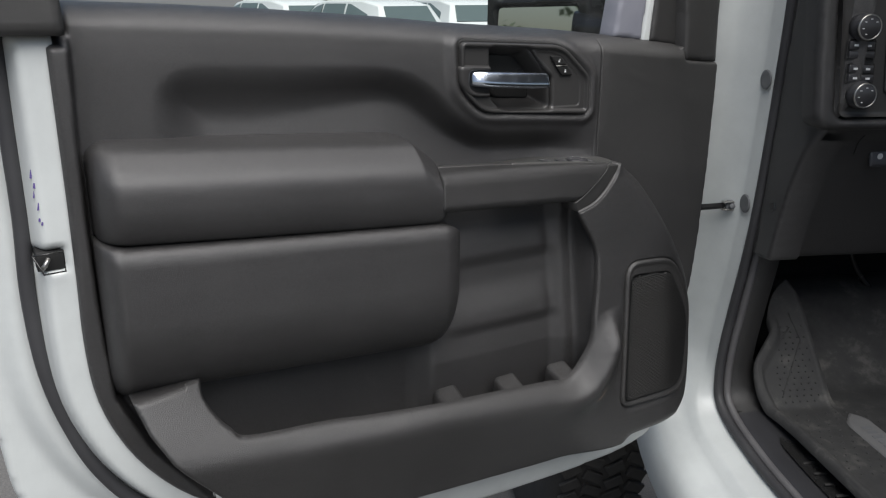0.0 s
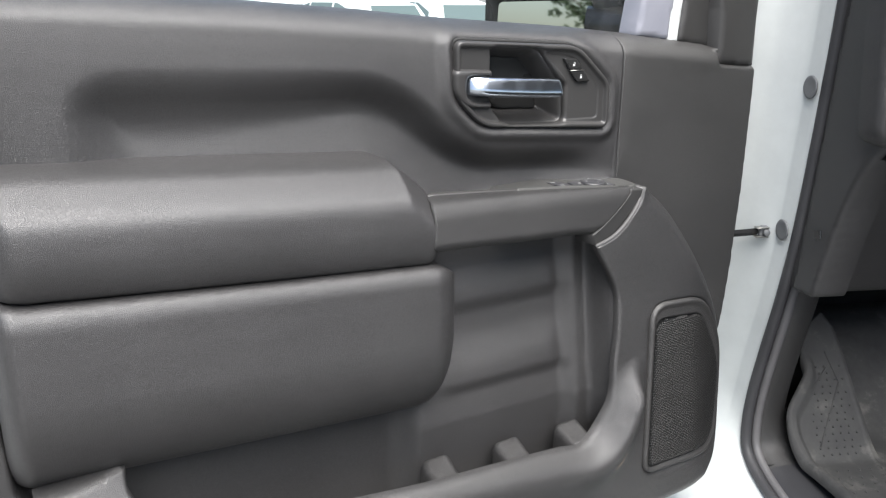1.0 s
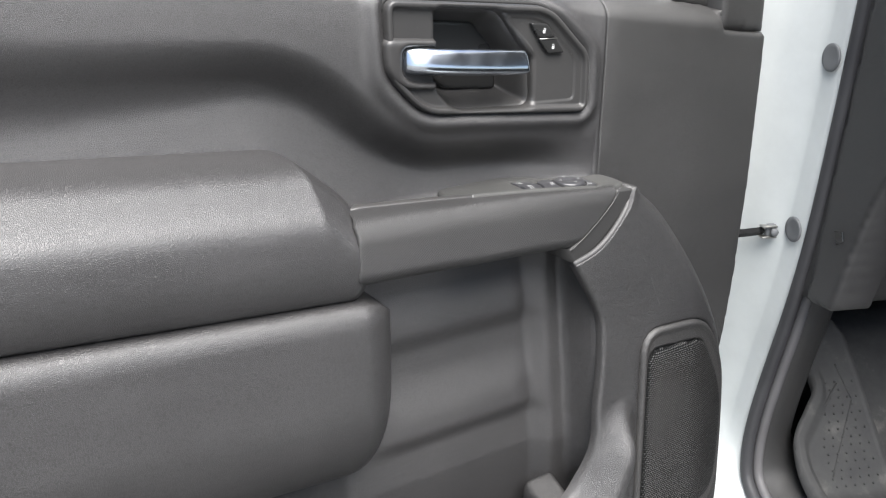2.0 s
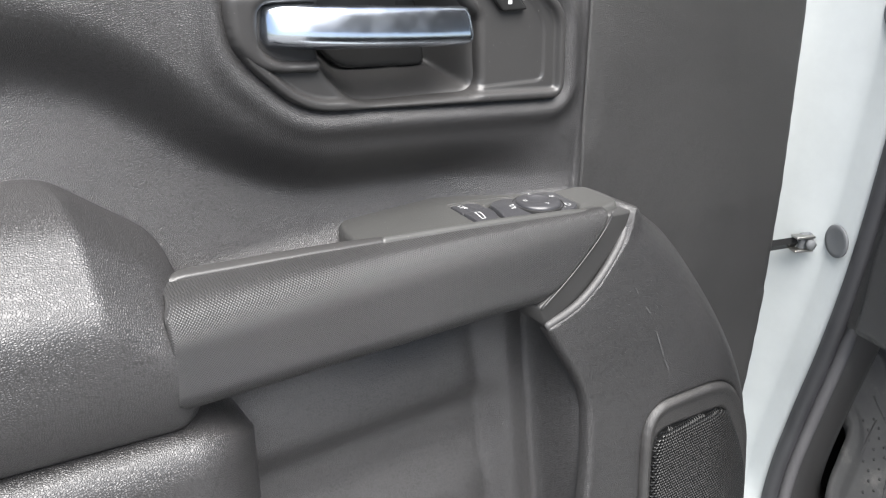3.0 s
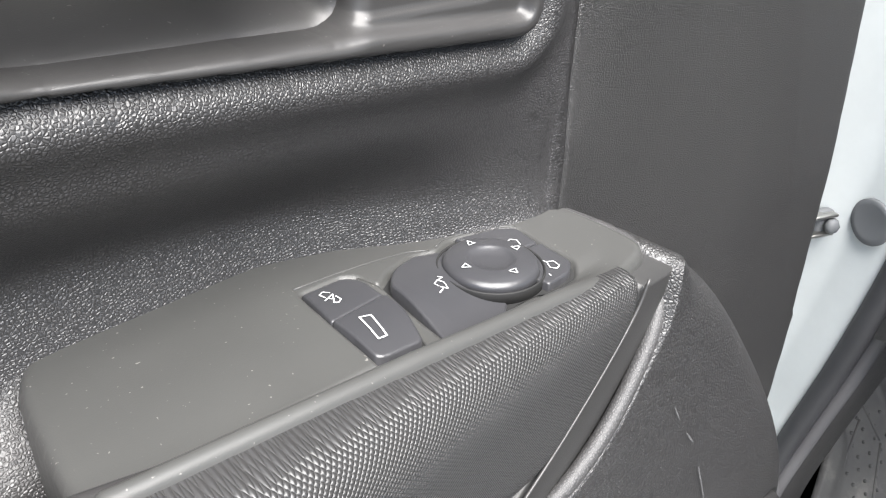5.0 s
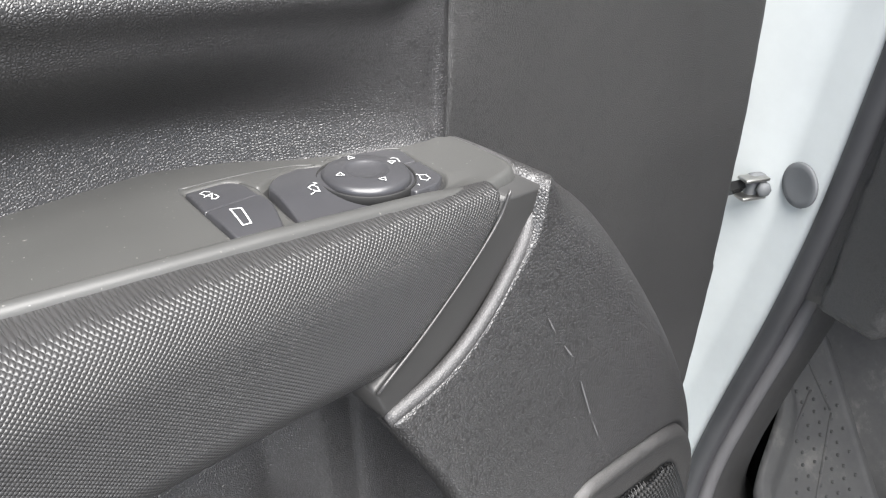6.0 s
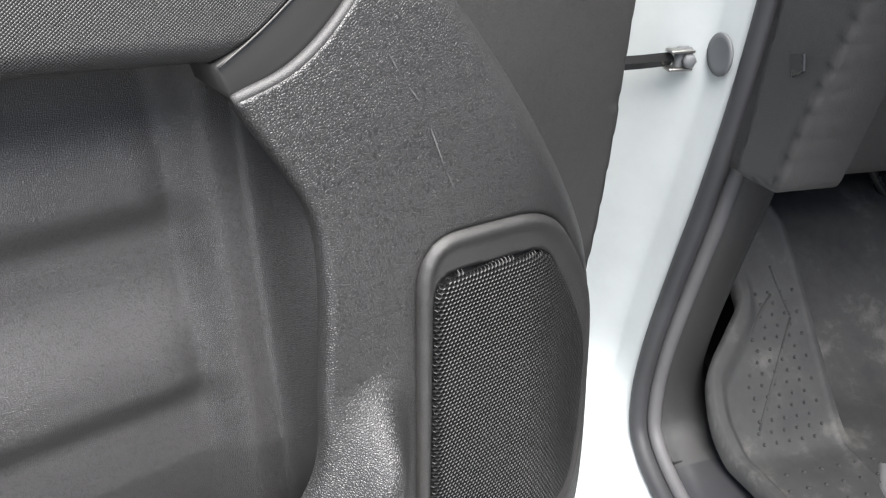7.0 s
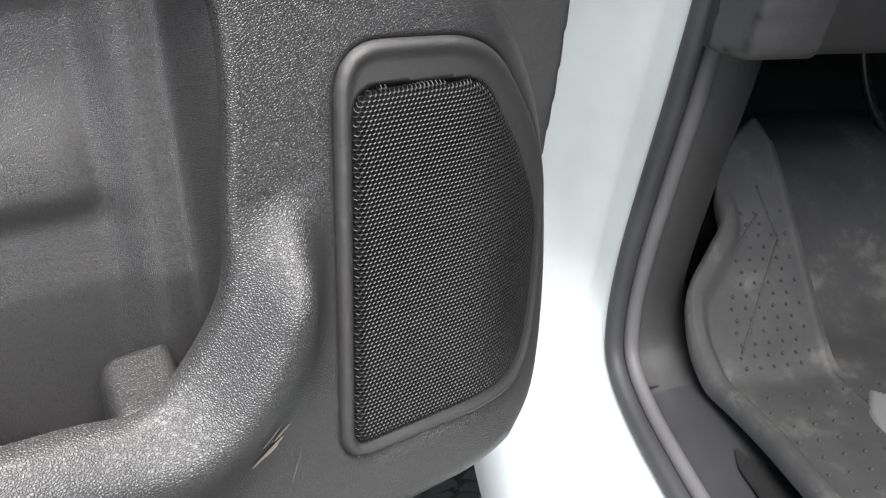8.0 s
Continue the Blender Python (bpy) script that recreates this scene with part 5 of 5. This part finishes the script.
# ---------- car park around ----------
M_LEAF = smooth_plastic("tree_leaves", (0.045, 0.075, 0.022), (0.10, 0.14, 0.05), (0.6, 0.75), 0.002)
M_BARK = smooth_plastic("tree_bark", (0.10, 0.075, 0.055), (0.17, 0.13, 0.10), (0.85, 0.95), 0.004)
M_GRASS = smooth_plastic("lawn", (0.05, 0.085, 0.025), (0.10, 0.14, 0.045), (0.85, 0.95), 0.01)
M_CARGLASS = mat_base("dark_car_glass", (0.10, 0.13, 0.13), 0.12)[0]
M_DKPAINT = mat_base("dark_grey_paint", (0.06, 0.07, 0.073), 0.4, coat=0.2)[0]
M_RED = mat_base("red_lamp_plastic", (0.45, 0.03, 0.03), 0.3)[0]
M_POLE = mat_base("grey_pole_paint", (0.45, 0.45, 0.44), 0.5)[0]


def ground_z(y):
    return -0.10 - 0.012 * min(max(y - 3.0, 0.0), 40.0)


def parked_car(x, y, turn, paint, label):
    """A parked hatchback: body, glasshouse panes, lamps and wheels."""
    car = thing("parked_car", (x, y, ground_z(y)), label, "car", "cars in the car park")
    m = Matrix.Translation((x, y, ground_z(y))) @ pose(0, 0, 0, 0, 0, turn)
    side = [(-2.2, 0.45), (-2.2, 0.92), (-2.0, 0.98), (-1.75, 1.40), (-1.2, 1.50), (0.0, 1.49), (0.35, 1.42), (1.0, 1.02), (1.9, 0.88), (2.2, 0.70), (2.25, 0.42), (1.7, 0.30), (-1.7, 0.30)]
    rings = []
    for w, k in ((-0.90, 0.55), (-0.88, 0.9), (-0.70, 1.0), (0.70, 1.0), (0.88, 0.9), (0.90, 0.55)):
        rings.append([m @ Vector((px * (0.97 + 0.03 * k), w * (1.0 if pz < 1.0 else 0.80), 0.3 + (pz - 0.3) * (0.98 + 0.02 * k) - (0.08 * (1 - k) if pz > 1.1 else 0))) for px, pz in side])
    part("body", loft(rings), paint, car)
    for sgn in (-1, 1):
        for quad in ([(-1.55, 1.02), (-1.45, 1.36), (-0.75, 1.42), (-0.75, 1.02)], [(-0.68, 1.02), (-0.68, 1.42), (0.05, 1.41), (0.10, 1.02)], [(0.17, 1.02), (0.13, 1.40), (0.38, 1.34), (0.85, 1.02)]):
            part("window", ([m @ Vector((px, sgn * (0.905 if pz < 1.1 else 0.735), pz)) for px, pz in quad] + [m @ Vector((px, sgn * (0.88 if pz < 1.1 else 0.70), pz)) for px, pz in quad], [(0, 1, 2, 3), (7, 6, 5, 4), (0, 4, 5, 1), (1, 5, 6, 2), (2, 6, 7, 3), (3, 7, 4, 0)]), M_CARGLASS, car, "", False)
        for wx in (-1.35, 1.35):
            wh = part("wheel", disc(m @ Vector((wx, sgn * 0.72, 0.33)), m.to_3x3() @ Vector((0, sgn, 0)), [(0.18, 0.0), (0.32, 0.0), (0.33, 0.05), (0.33, 0.17), (0.31, 0.20), (0.21, 0.20)], 24), M_TYRE, car)
            part("wheel_rim", disc(m @ Vector((wx, sgn * 0.72, 0.33)), m.to_3x3() @ Vector((0, sgn, 0)), [(0.21, 0.02), (0.21, 0.19), (0.06, 0.17), (0.01, 0.17)], 16), M_STEEL, wh)
        part("tail_lamp", block((0.06, 0.22, 0.16), m @ pose(-2.17, sgn * 0.70, 0.86), 0.02), M_RED, car)
    for name, (xa, za), (xb, zb), wa, wb in (("rear_glass", (-2.00, 1.00), (-1.76, 1.38), 0.68, 0.60), ("windscreen", (1.02, 1.03), (0.42, 1.41), 0.74, 0.64)):
        off = -0.03 if xa < 0 else 0.03
        part(name, ([m @ Vector(p) for p in ((xa + off, -wa, za), (xa + off, wa, za), (xb + off, wb, zb), (xb + off, -wb, zb), (xa, -wa, za - 0.02), (xa, wa, za - 0.02), (xb, wb, zb - 0.03), (xb, -wb, zb - 0.03))], [(0, 1, 2, 3), (7, 6, 5, 4), (0, 4, 5, 1), (1, 5, 6, 2), (2, 6, 7, 3), (3, 7, 4, 0)]), M_CARGLASS, car, "", False)


def at_far(px_dir, dist):
    d = Vector((px_dir, 1.0)).normalized() * dist
    return 0.02 + d.x, 0.03 + d.y


for (k, dist, turn, paint, lab) in ((0.232, 31, 108, M_WHITE, "white parked hatchback with dark windows"), (0.300, 29, 112, M_WHITE, "white parked hatchback with dark windows"), (0.372, 33, 100, M_WHITE, "white parked hatchback with dark windows"),
                                    (0.495, 29.5, 154, M_DKPAINT, "dark grey parked hatchback seen side on"), (0.640, 36, 105, M_WHITE, "white parked hatchback with dark windows")):
    x, y = at_far(k, dist)
    parked_car(x, y, turn, paint, lab)


def tree(x, y, h, r, seed):
    rnd = random.Random(seed)
    z0 = ground_z(y)
    t = thing("tree", (x, y, z0), "leafy green tree at the edge of the car park", "tree", "trees round the car park")
    part("trunk", tube(curve([(x, y, z0), (x + 0.1, y, z0 + h * 0.3), (x - 0.05, y + 0.1, z0 + h * 0.75)], 6), lambda q: 0.18 * (1.15 - q), 9), M_BARK, t)
    for k in range(5):
        a = k * 1.3 + rnd.random()
        part("limb", tube(curve([(x, y, z0 + h * (0.35 + 0.07 * k)), (x + 0.5 * r * math.cos(a), y + 0.5 * r * math.sin(a), z0 + h * (0.5 + 0.07 * k)), (x + 0.8 * r * math.cos(a), y + 0.8 * r * math.sin(a), z0 + h * (0.58 + 0.07 * k))], 4), lambda q: 0.07 * (1.1 - q), 6), M_BARK, t)
    verts, faces = [], []
    for _ in range(1500):
        while True:
            p = Vector((rnd.uniform(-1, 1), rnd.uniform(-1, 1), rnd.uniform(-1, 1)))
            if 0.35 < p.length < 1.0 - 0.25 * rnd.random():
                break
        c = Vector((x, y, z0 + h * 0.66)) + Vector((p.x * r, p.y * r, p.z * h * 0.36)) + Vector((0.4, 0.3, 0.3)) * (noise.noise(p * 2.5) * r)
        n1 = Vector((rnd.uniform(-1, 1), rnd.uniform(-1, 1), rnd.uniform(-0.6, 0.6))).normalized() * rnd.uniform(0.12, 0.26)
        n2 = n1.cross(Vector((rnd.uniform(-1, 1), rnd.uniform(-1, 1), 1))).normalized() * rnd.uniform(0.08, 0.18)
        q = len(verts)
        verts += [c - n1, c + n2, c + n1, c - n2]
        faces.append((q, q + 1, q + 2, q + 3))
    part("crown", (verts, faces), M_LEAF, t, "", False)


for i, (x, y, h, r) in enumerate(((-38, 1.0, 3.2, 2.2), (-39, -4.5, 3.4, 2.4), (-37, 5.5, 3.0, 2.0), (-38, -9.5, 3.2, 2.3), (-42, 2, 7.0, 2.6), (-46, -5, 8.0, 3.0), (-40, 9, 6.5, 2.4), (-50, -14, 8.0, 3.2), (38, 62, 9.0, 3.4), (30, 70, 8.0, 3.2), (48, 58, 8.5, 3.2), (55, 50, 9.0, 3.5))):
    tree(x, y, h, r, 11 + i)
tagged(part("lawn_strip", slab([(-70, -40), (-34, -40), (-34, 30), (-70, 30)], -0.16, -0.06, flat_place), M_GRASS, None, "", False), "green lawn strip beside the car park", "lawn", kind="structure")
for x, y in ((-33, 0.5), (-33, -8), (26, 44)):
    p = thing("lamp_post", (x, y, ground_z(y)), "tall grey lamp post in the car park", "lamp post", "lamp posts in the car park")
    part("post", tube([(x, y, ground_z(y)), (x, y, 3.5), (x, y, 7.0)], lambda q: 0.09 - 0.03 * q, 10), M_POLE, p)
    part("lamp_head", block((0.7, 0.28, 0.12), pose(x + 0.3, y, 7.0), 0.03), M_POLE, p)
